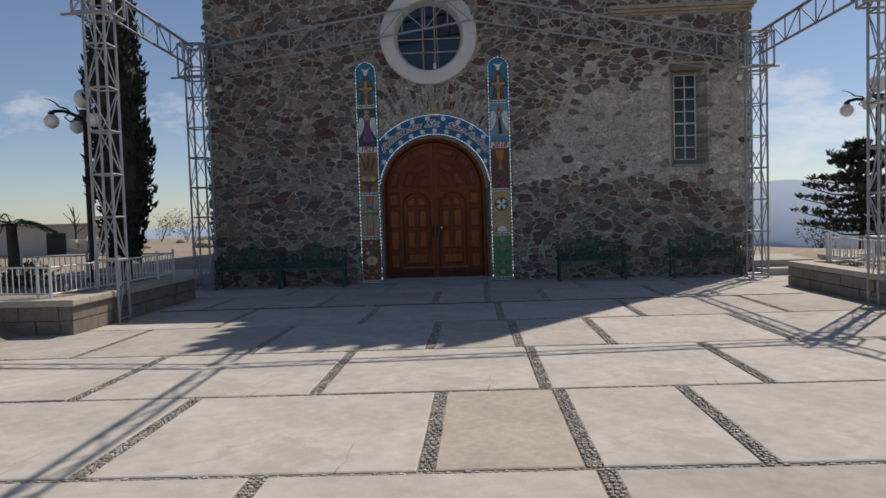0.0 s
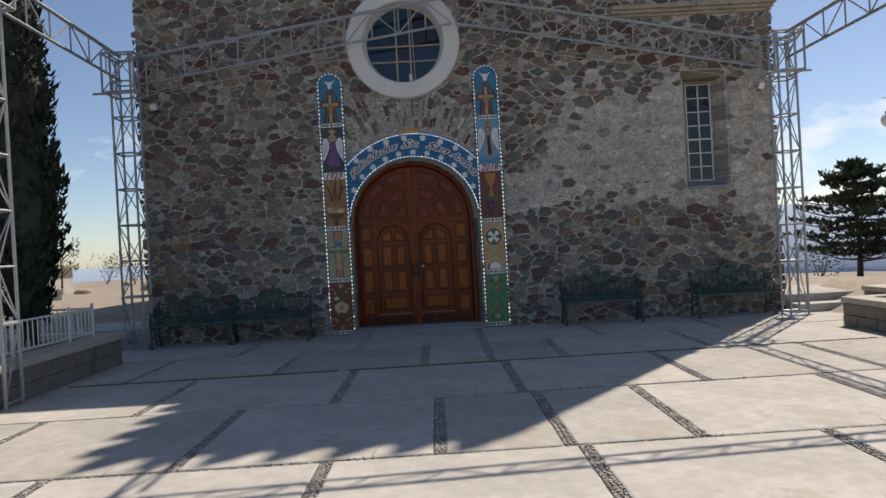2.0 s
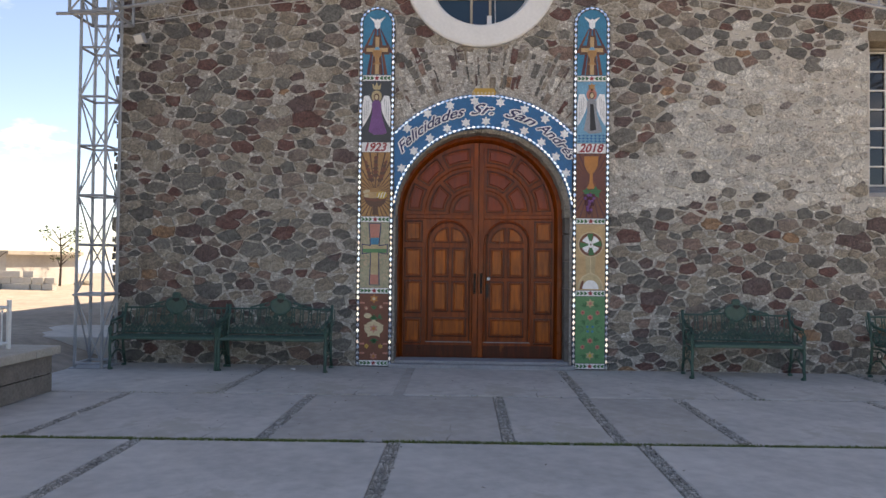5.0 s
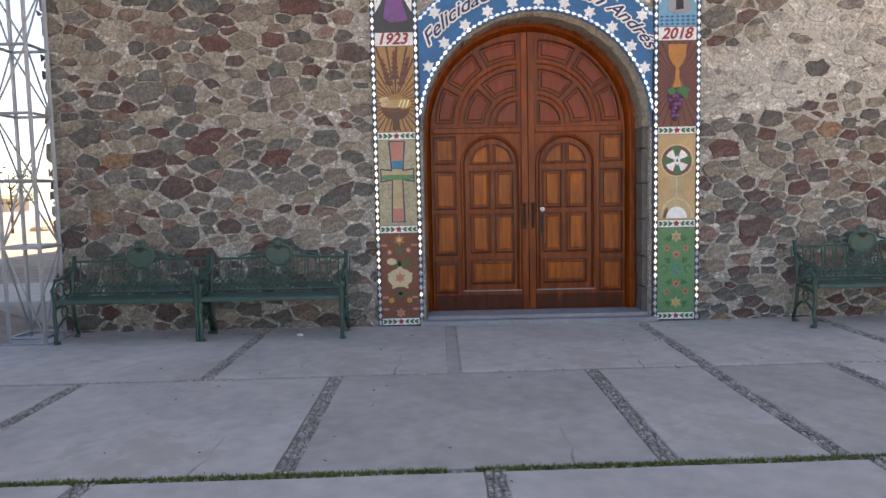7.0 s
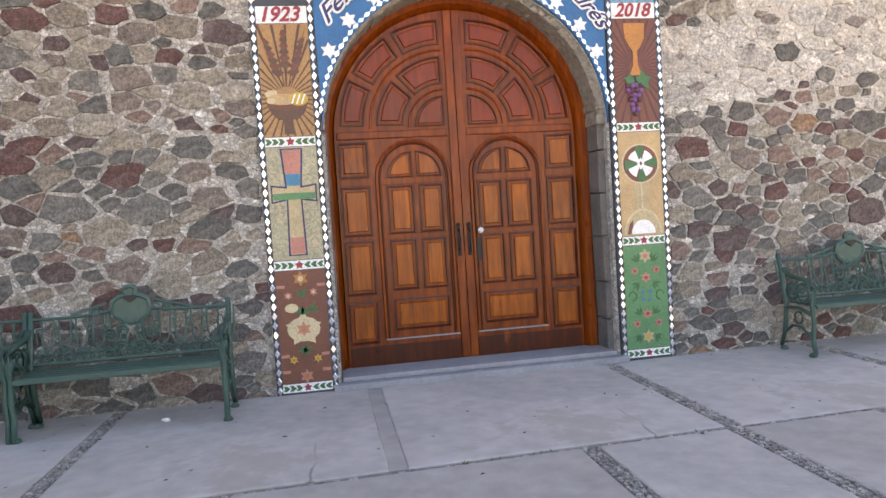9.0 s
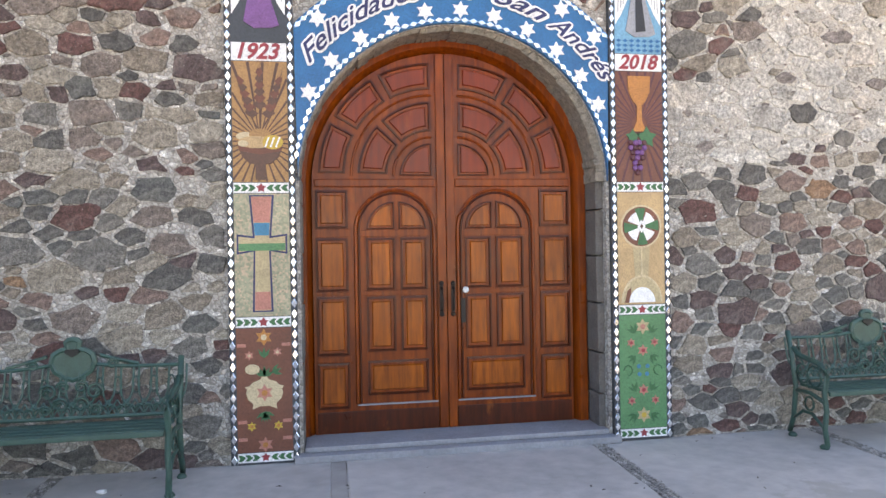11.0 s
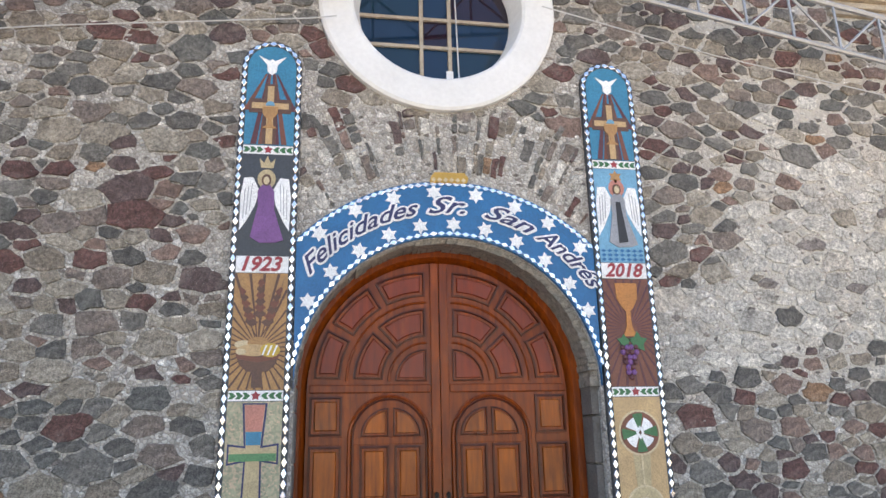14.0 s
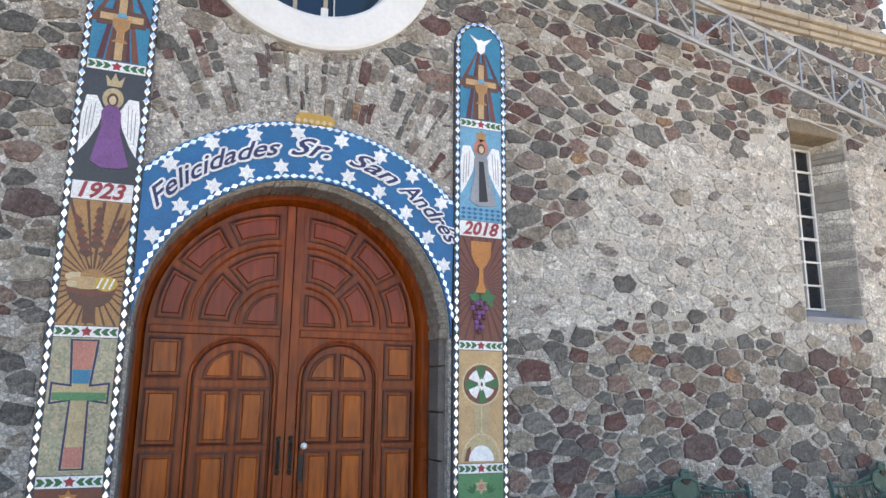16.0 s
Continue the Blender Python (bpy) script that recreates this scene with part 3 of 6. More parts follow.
# jamb and arch stones that line the opening
jamb = thing("arch_lining", "rough dark stone lining of the door arch", "arch", (0, 0.1, 0), kind="structure")
for s in (-1, 1):
    z = 0.0
    inner = 1.085 if s > 0 else 1.128
    while z < ARCH_Z:
        h = min(random.uniform(0.22, 0.42), ARCH_Z - z + 0.02)
        lip = inner + random.uniform(-0.006, 0.006)
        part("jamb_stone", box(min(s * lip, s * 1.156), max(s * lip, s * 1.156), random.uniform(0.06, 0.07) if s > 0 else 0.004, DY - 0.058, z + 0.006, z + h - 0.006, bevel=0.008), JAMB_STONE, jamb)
        z += h
a = 0.0
while a < 180:
    w = min(random.uniform(1.6, 4.2), 180 - a)
    lip = random.uniform(-0.008, 0.006)
    poly = arc(-0.032, ARCH_Z, 1.106 + lip, a + 0.15, a + w - 0.15, 2) + arc(0, ARCH_Z, 1.16, a + w - 0.15, a + 0.15, 2)
    part("arch_stone", prism(bmesh.new(), poly, random.uniform(0.01, 0.03), DY - 0.058), ARCH_RUBBLE, jamb)
    a += w

# ---- round window ----
rose = thing("window_1", "round church window with white plaster ring and dark coloured panes", "window", (ROSE[0], 0, ROSE[1]), kind="structure")
bm = bmesh.new()
N = 56
rings = [(1.015, 0.02), (1.015, -0.05), (0.99, -0.065), (0.755, -0.065), (0.73, -0.05), (0.67, 0.17), (0.67, 0.3)]
loops = [[bm.verts.new((ROSE[0] + r * math.cos(2 * math.pi * i / N), y, ROSE[1] + r * math.sin(2 * math.pi * i / N))) for i in range(N)] for r, y in rings]
for p, q in zip(loops, loops[1:]):
    for i in range(N):
        bm.faces.new((p[i], p[(i + 1) % N], q[(i + 1) % N], q[i]))
part("plaster_ring", bm, WHITE, rose, "smooth white plaster ring")
gx, gz = (-0.72, -0.13, 0.12, 0.72), (-0.72, -0.3, -0.02, 0.72)
for i in range(3):
    for j in range(3):
        mid = (i == 1) + (j == 1)
        mat = (GLASS_WINE if i == 2 and j == 2 else GLASS_TEAL, GLASS_BLUE, GLASS_WINE)[mid]
        poly = [(ROSE[0] + x, ROSE[1] + z) for x, z in ((gx[i], gz[j]), (gx[i + 1], gz[j]), (gx[i + 1], gz[j + 1]), (gx[i], gz[j + 1]))]
        part("pane", prism(bmesh.new(), poly, 0.195, 0.205), mat, rose)
for x in gx[1:3]:
    part("mullion", box(ROSE[0] + x - 0.016, ROSE[0] + x + 0.016, 0.165, 0.22, ROSE[1] - 0.715, ROSE[1] + 0.715), SANDSTONE, rose)
for z in gz[1:3]:
    part("mullion", box(ROSE[0] - 0.715, ROSE[0] + 0.715, 0.17, 0.215, ROSE[1] + z - 0.014, ROSE[1] + z + 0.014), SANDSTONE, rose)
part("cord", bar((ROSE[0] + 0.19, 0.14, ROSE[1] - 0.66), (ROSE[0] + 0.16, 0.14, ROSE[1] + 0.7), 0.006), CABLE, rose)
part("latch", box(ROSE[0] + 0.08, ROSE[0] + 0.14, 0.14, 0.165, ROSE[1] - 0.66, ROSE[1] - 0.54, bevel=0.005), WHITE, rose)
# added near-black sheets stand in for the unlit inside behind both windows
tagged(part("wall_interior_shade", box(-1.0, 1.0, 0.5, 0.56, 4.2, 6.2), INTERIOR_SHADE), "dark sheet standing for the unlit inside behind the round window", "wall", kind="structure")
tagged(part("wall_interior_shade", box(4.9, 5.9, 0.6, 0.66, 2.2, 4.5), INTERIOR_SHADE), "dark sheet standing for the unlit inside behind the tall window", "wall", kind="structure")

# ---- tall window ----
tall = thing("window_2", "narrow tall window with a white metal grid and dark panes", "window", (5.34, 0.32, 2.45), kind="structure")
X0, X1, Z0, Z1 = 5.118, 5.562, 2.45, 4.22
for i in range(2):
    for j in range(7):
        a, b = X0 + (X1 - X0) * i / 2, Z0 + (Z1 - Z0) * j / 7
        part("pane", box(a, a + (X1 - X0) / 2, 0.325, 0.333, b, b + (Z1 - Z0) / 7), GLASS_DARK, tall)
for x in (X0, (X0 + X1) / 2, X1):
    part("grid_bar", box(x - 0.011, x + 0.011, 0.295, 0.34, Z0 - 0.01, Z1 + 0.01), FENCE_WHITE, tall)
for j in range(8):
    z = Z0 + (Z1 - Z0) * j / 7
    w = 0.016 if j == 3 else 0.010
    part("grid_bar", box(X0, X1, 0.298, 0.337, z - w, z + w), FENCE_WHITE, tall)
rng_w = random.Random(5)
z = 2.36
while z < 4.30:
    h = rng_w.choice((0.07, 0.1, 0.13, 0.17))
    k = rng_w.uniform(-0.012, 0.006)
    bm = bmesh.new()
    lo = [bm.verts.new((x, y, z + 0.004)) for x, y in ((5.722 + k, -0.004), (5.80, -0.004), (5.62, 0.32), (5.566 + k * 0.5, 0.32))]
    hi = [bm.verts.new((v.co.x, v.co.y, min(4.40, z + h - 0.006))) for v in lo]
    for i in range(4):
        bm.faces.new((lo[i], lo[(i + 1) % 4], hi[(i + 1) % 4], hi[i]))
    bm.faces.new(lo[::-1]), bm.faces.new(hi)
    part("reveal_stone", bm, PALE_ONE if rng_w.random() < 0.55 else REVEAL_GREY, tall)
    z += h
bm = bmesh.new()
lo = [bm.verts.new(p) for p in ((4.95, -0.006, 2.27), (5.78, -0.006, 2.27), (5.575, 0.30, 2.36), (5.105, 0.30, 2.36))]
hi = [bm.verts.new(p) for p in ((4.95, -0.006, 2.325), (5.78, -0.006, 2.325), (5.575, 0.30, 2.435), (5.105, 0.30, 2.435))]
for i in range(4):
    bm.faces.new((lo[i], lo[(i + 1) % 4], hi[(i + 1) % 4], hi[i]))
bm.faces.new(lo[::-1]), bm.faces.new(hi)
part("window_sill", bm, SILL_STONE, tall)
part("lintel", box(4.93, 5.66, -0.012, 0.31, 4.27, 4.42, bevel=0.03), LINTEL_STONE, tall)

# ---- mosaic decoration round the door ----
C = {k: mosaic("mosaic_" + k, v) for k, v in dict(
    blue=(0.004, 0.125, 0.30), sky=(0.13, 0.33, 0.47), slate=(0.042, 0.048, 0.055), brown=(0.17, 0.055, 0.03), ochre=(0.40, 0.21, 0.075), tan=(0.50, 0.33, 0.16), sand=(0.46, 0.36, 0.20),
    green=(0.075, 0.23, 0.095), leaf=(0.03, 0.14, 0.05), red=(0.33, 0.035, 0.045), white=(0.82, 0.82, 0.80), purple=(0.18, 0.07, 0.22), grey=(0.27, 0.28, 0.30), cream=(0.58, 0.46, 0.28), umber=(0.11, 0.05, 0.03),
    orange=(0.46, 0.18, 0.04), wine=(0.10, 0.025, 0.03), teal=(0.022, 0.19, 0.31), coral=(0.48, 0.19, 0.14), yellow=(0.55, 0.36, 0.05), black=(0.02, 0.02, 0.022), moss=(0.30, 0.30, 0.19), navy=(0.02, 0.025, 0.10), olive=(0.33, 0.36, 0.25)).items()}
C["moss"] = mosaic("mosaic_gravel", (0.33, 0.33, 0.21), (0.60, 0.40, 0.27), 75.0)
FRONT = -0.045


def flat(name, poly, colour, parent, lift=1, label=""):
    return part(name, prism(bmesh.new(), poly, FRONT - 0.0035 * lift, FRONT + 0.002), C[colour], parent, label)


def oval(cx, cz, rx, rz, n=14, a0=0, a1=360):
    k = n if a1 - a0 < 360 else n - 1
    return [(cx + rx * math.cos(radians(a0 + (a1 - a0) * i / n)), cz + rz * math.sin(radians(a0 + (a1 - a0) * i / n))) for i in range(k + 1)]


def rect(x0, x1, z0, z1):
    return [(x0, z0), (x1, z0), (x1, z1), (x0, z1)]


def star(cx, cz, r, points=6, turn=0.0):
    return [(cx + (r if i % 2 == 0 else r * 0.56) * math.sin(math.pi * i / points + turn), cz + (r if i % 2 == 0 else r * 0.56) * math.cos(math.pi * i / points + turn)) for i in range(points * 2)]


def ray_fan(cx, cz, x0, x1, z0, z1, colour, parent, n, half=1.2, start=0.0, skip=()):
    """Thin rays from a centre to the border of a field."""
    for i in range(n):
        a = start + 360 * i / n
        if any(lo < a % 360 < hi for lo, hi in skip):
            continue
        dx, dz = math.cos(radians(a)), math.sin(radians(a))
        reach = min([((x1 if dx > 0 else x0) - cx) / dx if abs(dx) > 1e-6 else 9, ((z1 if dz > 0 else z0) - cz) / dz if abs(dz) > 1e-6 else 9])
        px, pz = -dz, dx
        w0, w1 = 0.003, 0.003 + reach * math.tan(radians(half))
        a0 = 0.06
        poly = [(cx + dx * a0 + px * w0, cz + dz * a0 + pz * w0), (cx + dx * a0 - px * w0, cz + dz * a0 - pz * w0),
                (cx + dx * reach * 0.99 - px * w1, cz + dz * reach * 0.99 - pz * w1), (cx + dx * reach * 0.99 + px * w1, cz + dz * reach * 0.99 + pz * w1)]
        for lx, nx in ((x0, -1), (x1, 1)):
            poly = cut(poly, lx, 0, nx, 0)
        for lz, nz in ((z0, -1), (z1, 1)):
            poly = cut(poly, 0, lz, 0, nz)
        if len(poly) > 2:
            flat("ray", poly, colour, parent, 1.6)


def strip(x0, x1, z0, z1, parent):
    flat("border_strip", rect(x0, x1, z0, z1), "white", parent, 1)
    cx, cz, h = (x0 + x1) / 2, (z0 + z1) / 2, (z1 - z0) * 0.32
    flat("red_star", star(cx, cz, (z1 - z0) * 0.5, 5), "red", parent, 2)
    for s in (-1, 1):
        for k in range(3):
            x = cx + s * (0.062 + k * 0.048)
            flat("chevron", [(x, cz + h), (x + s * 0.026, cz + h), (x + s * 0.042 - s * 0.03, cz), (x + s * 0.026, cz - h), (x, cz - h), (x - s * 0.026, cz)][::s], "leaf", parent, 2)


def text_mesh(body, size, offset=0.0, shear=0.28, thick=0.002):
    cu = bpy.data.curves.new("lettering", "FONT")
    cu.body, cu.size, cu.shear, cu.offset, cu.extrude = body, size, shear, offset, thick
    cu.resolution_u = 3
    ob = new("lettering", cu)
    bpy.context.view_layer.update()
    me = bpy.data.meshes.new_from_object(ob.evaluated_get(bpy.context.evaluated_depsgraph_get()))
    bpy.data.objects.remove(ob)
    return me


def lettering(name, body, size, place, colour, parent, offset=0.0, lift=2):
    """Words set by place(x, y) into the wall's plane."""
    me = text_mesh(body, size, offset)
    me.name = name
    for v in me.vertices:
        px, pz = place(v.co.x, v.co.y)
        v.co = Vector((px, FRONT - 0.0035 * lift + v.co.z * -1, pz)) - BASE[parent]
    me.materials.clear()
    me.materials.append(C[colour])
    ob = new(name, me)
    ob.parent = parent
    BASE[ob] = BASE[parent]
    return ob


def text_width(body, size):
    me = text_mesh(body, size)
    xs = [v.co.x for v in me.vertices]
    bpy.data.meshes.remove(me)
    return min(xs), max(xs)


bm = ringed(bmesh.new(), [([(0, -0.036), (0.021, 0), (0, 0.036), (-0.021, 0)], 0.008), ([(0, -0.036), (0.021, 0), (0, 0.036), (-0.021, 0)], -0.002), ([(0, -0.029), (0.016, 0), (0, 0.029), (-0.016, 0)], -0.006)])
DIAMOND = bpy.data.meshes.new("diamond_tile")
bm.to_mesh(DIAMOND)
bm.free()
DIAMOND.materials.append(MIRROR)


def diamond(parent, x, z, turn=0.0):
    ob = new("diamond_tile", DIAMOND)
    ob.parent = parent
    ob.matrix_basis = Matrix.Translation(Vector((x, FRONT - 0.004, z)) - BASE[parent]) @ pose(0, 0, 0, random.uniform(-4, 4), turn, random.uniform(-6, 6))
    return ob


def winged_figure(cx, cz, robe, accent, parent, halo):
    """A plain robed shape with wings, as a flat emblem."""
    for s in (-1, 1):
        wing = [(cx + s * 0.05, cz + 0.17), (cx + s * 0.10, cz + 0.27), (cx + s * 0.165, cz + 0.265), (cx + s * 0.185, cz + 0.12), (cx + s * 0.18, cz - 0.15), (cx + s * 0.13, cz - 0.07), (cx + s * 0.075, cz + 0.05)]
        flat("wing", wing[::s], "white", parent, 1.6)
        for k in range(3):
            flat("feather", [(cx + s * (0.1 + k * 0.025), cz + 0.22 - k * 0.02), (cx + s * (0.105 + k * 0.025), cz + 0.22 - k * 0.02), (cx + s * (0.118 + k * 0.022), cz + 0.0 - k * 0.03), (cx + s * (0.113 + k * 0.022), cz + 0.0 - k * 0.03)][::s], "grey", parent, 2.2)
    flat("halo", oval(cx, cz + 0.26, 0.068, 0.078), halo, parent, 2)
    flat("robe", [(cx - 0.03, cz + 0.21), (cx - 0.062, cz + 0.16), (cx - 0.055, cz + 0.04), (cx - 0.10, cz - 0.2), (cx - 0.03, cz - 0.245), (cx + 0.09, cz - 0.24), (cx + 0.14, cz - 0.22), (cx + 0.065, cz + 0.02), (cx + 0.062, cz + 0.16), (cx + 0.03, cz + 0.21)], robe, parent, 3)
    flat("sash", [(cx - 0.02, cz + 0.14), (cx + 0.02, cz + 0.14), (cx + 0.06, cz - 0.2), (cx - 0.02, cz - 0.21)], accent, parent, 3.6)
    flat("hood", oval(cx, cz + 0.25, 0.036, 0.048), "umber", parent, 3.4)
    flat("head", oval(cx, cz + 0.245, 0.022, 0.032), "cream", parent, 4)


def flower(x, z, r, petal, centre, parent):
    flat("bloom", star(x, z, r, 6), petal, parent, 2.4)
    flat("bloom_centre", oval(x, z, r * 0.35, r * 0.35, 8), centre, parent, 3)


def sprig(x, z, d, parent, colour="leaf"):
    for k in range(3):
        a = radians(d + (k - 1) * 32)
        px, pz = math.cos(a), math.sin(a)
        flat("sprig_leaf", [(x, z), (x + px * 0.035 - pz * 0.012, z + pz * 0.035 + px * 0.012), (x + px * 0.075, z + pz * 0.075), (x + px * 0.035 + pz * 0.012, z + pz * 0.035 - px * 0.012)], colour, parent, 2)


def panel(x0, x1, left):
    pn = thing("mosaic_column", "tall round-topped mosaic column edged with mirror diamonds" + (", dated 1923" if left else ", dated 2018"), "column", ((x0 + x1) / 2, 0, 0), group="mosaic columns beside the door")
    r, zt = (x1 - x0) / 2, 4.48
    cx = (x0 + x1) / 2
    part("backing_board", prism(bmesh.new(), [(x0, 0.005), (x1, 0.005)] + arc(cx, zt, r, 0, 180, 20), FRONT, 0.004), C["slate"], pn)
    a, b = x0 + 0.046, x1 - 0.046
    strip(a, b, 0.02, 0.085, pn), strip(a, b, 0.955, 1.025, pn), strip(a, b, 1.885, 1.955, pn), strip(a, b, 3.735, 3.805, pn)
    # lowest field: flowers
    flat("field", rect(a, b, 0.09, 0.95), "brown" if left else "green", pn)
    if left:
        flat("blossom", star(cx, 0.5, 0.14, 5), "cream", pn, 1.4)
        flat("blossom", oval(cx, 0.5, 0.125, 0.095), "cream", pn, 1.7)
        flower(cx, 0.5, 0.06, "coral", "orange", pn)
        for x, z, d in ((cx, 0.61, 60), (cx, 0.61, 120), (cx, 0.37, 250), (cx, 0.37, 300), (cx + 0.05, 0.64, 20), (cx, 0.74, 90)):
            sprig(x, z, d, pn)
        flat("bud", oval(cx - 0.08, 0.665, 0.05, 0.035), "cream", pn, 2.6)
        for x, z in ((cx - 0.10, 0.76), (cx + 0.09, 0.78)):
            flower(x, z, 0.032, "coral", "cream", pn)
        for x, z in ((cx - 0.09, 0.27), (cx + 0.09, 0.27)):
            flower(x, z, 0.034, "yellow", "orange", pn)
        flower(cx, 0.885, 0.06, "orange", "cream", pn), flower(cx, 0.14, 0.055, "coral", "orange", pn)
        for s in (-1, 1):
            for z in (0.17, 0.29, 0.82):
                flat("bar_mark", rect(cx + s * 0.15 - 0.03, cx + s * 0.15 + 0.03, z, z + 0.022), "coral", pn, 2)
    else:
        flower(cx, 0.86, 0.06, "sand", "coral", pn), flower(cx, 0.19, 0.06, "sand", "yellow", pn)
        for z in (0.76, 0.32):
            for s in (-1, 1):
                flower(cx + s * 0.095, z - 0.02, 0.036, "coral", "red", pn)
                sprig(cx + s * 0.06, z + 0.05, 60 if s > 0 else 120, pn), sprig(cx + s * 0.06, z - 0.12, -40 if s > 0 else 220, pn)
        flower(cx, 0.68, 0.045, "coral", "red", pn), flower(cx, 0.38, 0.045, "coral", "red", pn)
        for x, z in ((cx - 0.035, 0.56), (cx + 0.035, 0.56), (cx - 0.03, 0.5), (cx + 0.03, 0.5)):
            flat("dot", oval(x, z, 0.017, 0.017, 8), "teal", pn, 2)
        for s in (-1, 1):
            bm = tube(bmesh.new(), [(cx + s * (0.12 + 0.035 * math.cos(k)), FRONT - 0.004, 0.53 + 0.04 * math.sin(k)) for k in (0, 0.8, 1.6, 2.4, 3.2, 4.0, 4.8)], 0.005, 4)
            part("scroll", bm, C["leaf"], pn)
    # second field
    if left:
        flat("field", rect(a, b, 1.03, 1.88), "moss", pn)
        cross = [(cx - 0.07, 1.06), (cx + 0.07, 1.06), (cx + 0.058, 1.48), (cx + 0.17, 1.46), (cx + 0.17, 1.60), (cx + 0.062, 1.585), (cx + 0.085, 1.87), (cx - 0.085, 1.87), (cx - 0.062, 1.585), (cx - 0.17, 1.60), (cx - 0.17, 1.46), (cx - 0.058, 1.48)]
        flat("cross_edge", cross, "navy", pn, 1.6)
        inner_cross = [(cx - 0.056, 1.07), (cx + 0.056, 1.07), (cx + 0.046, 1.495), (cx + 0.158, 1.475), (cx + 0.158, 1.585), (cx + 0.048, 1.57), (cx + 0.07, 1.86), (cx - 0.07, 1.86), (cx - 0.048, 1.57), (cx - 0.158, 1.585), (cx - 0.158, 1.475), (cx - 0.046, 1.495)]
        flat("cross", inner_cross, "sand", pn, 2.4)
        flat("cross_tip", [(cx - 0.054, 1.68), (cx + 0.054, 1.68), (cx + 0.068, 1.858), (cx - 0.068, 1.858)], "coral", pn, 3.2)
        flat("cross_neck", [(cx - 0.048, 1.59), (cx + 0.048, 1.59), (cx + 0.054, 1.678), (cx - 0.054, 1.678)], "teal", pn, 3.2)
        flat("cross_arms", rect(cx - 0.156, cx + 0.156, 1.485, 1.535), "green", pn, 3.2)
        flat("cross_foot", [(cx - 0.054, 1.075), (cx + 0.054, 1.075), (cx + 0.05, 1.2), (cx - 0.05, 1.2)], "coral", pn, 3.2)
    else:
        flat("field", rect(a, b, 1.03, 1.88), "tan", pn)
        flat("pale_path", [(cx - 0.05, 1.2), (cx + 0.05, 1.2), (cx + 0.07, 1.5), (cx - 0.07, 1.5)], "sand", pn, 1.6)
        flat("disc_edge", oval(cx, 1.62, 0.165, 0.165, 24), "cream", pn, 2)
        flat("disc", oval(cx, 1.62, 0.15, 0.15, 24), "brown", pn, 2.6)
        for k in range(4):
            a0 = 45 + 90 * k
            flat("white_wedge", [(cx, 1.62)] + oval(cx, 1.62, 0.115, 0.115, 5, a0 - 24, a0 + 24), "white", pn, 3.2)
            a0 = 90 * k + 4
            flat("green_wedge", [(cx, 1.62)] + oval(cx, 1.62, 0.14, 0.14, 5, a0 - 17, a0 + 17), "leaf", pn, 3.8)
        flat("hub", [(cx, 1.57), (cx + 0.032, 1.62), (cx, 1.67), (cx - 0.032, 1.62)], "white", pn, 4.6)
        flat("hub_core", [(cx, 1.60), (cx + 0.013, 1.62), (cx, 1.64), (cx - 0.013, 1.62)], "umber", pn, 5.2)
        flat("ray", rect(cx - 0.006, cx + 0.006, 1.25, 1.46), "cream", pn, 2.4)
        flat("half_disc_edge", oval(cx, 1.045, 0.165, 0.205, 18, 0, 180), "cream", pn, 2)
        flat("half_disc", oval(cx, 1.045, 0.15, 0.19, 18, 0, 180), "sand", pn, 2.6)
        flat("half_disc_side", [(cx - 0.14, 1.045), (cx - 0.09, 1.045), (cx - 0.09, 1.16), (cx - 0.12, 1.13)], "brown", pn, 3)
        flat("white_dome", oval(cx, 1.045, 0.105, 0.115, 14, 0, 180), "white", pn, 3.2)
    # third field
    fz0, fz1 = 1.96, 2.795
    if left:
        flat("field", rect(a, b, fz0, fz1), "ochre", pn)
        ray_fan(cx, 2.25, a, b, fz0, fz1, "umber", pn, 34, 0.75, 3)
        for dx, top, lean in ((-0.085, 2.70, -0.055), (0.0, 2.76, 0.0), (0.09, 2.70, 0.05)):
            foot_x, foot_z = cx + dx * 0.62, top - 0.30
            tip_x = cx + dx + lean
            for k in range(6):
                u0, u1 = k / 6, (k + 1.5) / 6
                for sd in (-1, 1):
                    ax, az = foot_x + (tip_x - foot_x) * u0, foot_z + 0.27 * u0
                    ex, ez = foot_x + (tip_x - foot_x) * u1, foot_z + 0.27 * u1
                    w = 0.046 * (1 - 0.55 * u0)
                    flat("wheat_grain", [(ax, az), (ax + sd * w, az + 0.035), (ex + sd * w * 0.35, ez), (ex, ez - 0.012)][::sd], "brown" if k % 2 else "umber", pn, 2.6 + 0.12 * k)
            flat("wheat_stalk", [(cx - 0.005, 2.3), (cx + 0.005, 2.3), (foot_x + 0.005, foot_z), (foot_x - 0.005, foot_z)], "umber", pn, 2.2)
            flat("wheat_awn", [(tip_x - 0.003, foot_z + 0.27), (tip_x + 0.003, foot_z + 0.27), (tip_x + lean * 0.5, min(2.79, top + 0.07))], "umber", pn, 2.2)
        flat("basket", [(cx - 0.15, 2.2), (cx - 0.12, 2.13), (cx - 0.07, 2.085), (cx + 0.07, 2.085), (cx + 0.12, 2.13), (cx + 0.15, 2.2)], "umber", pn, 3)
        flat("basket_rim", [(cx - 0.155, 2.225), (cx - 0.14, 2.175), (cx, 2.15), (cx + 0.14, 2.175), (cx + 0.155, 2.225), (cx, 2.185)], "brown", pn, 3.4)
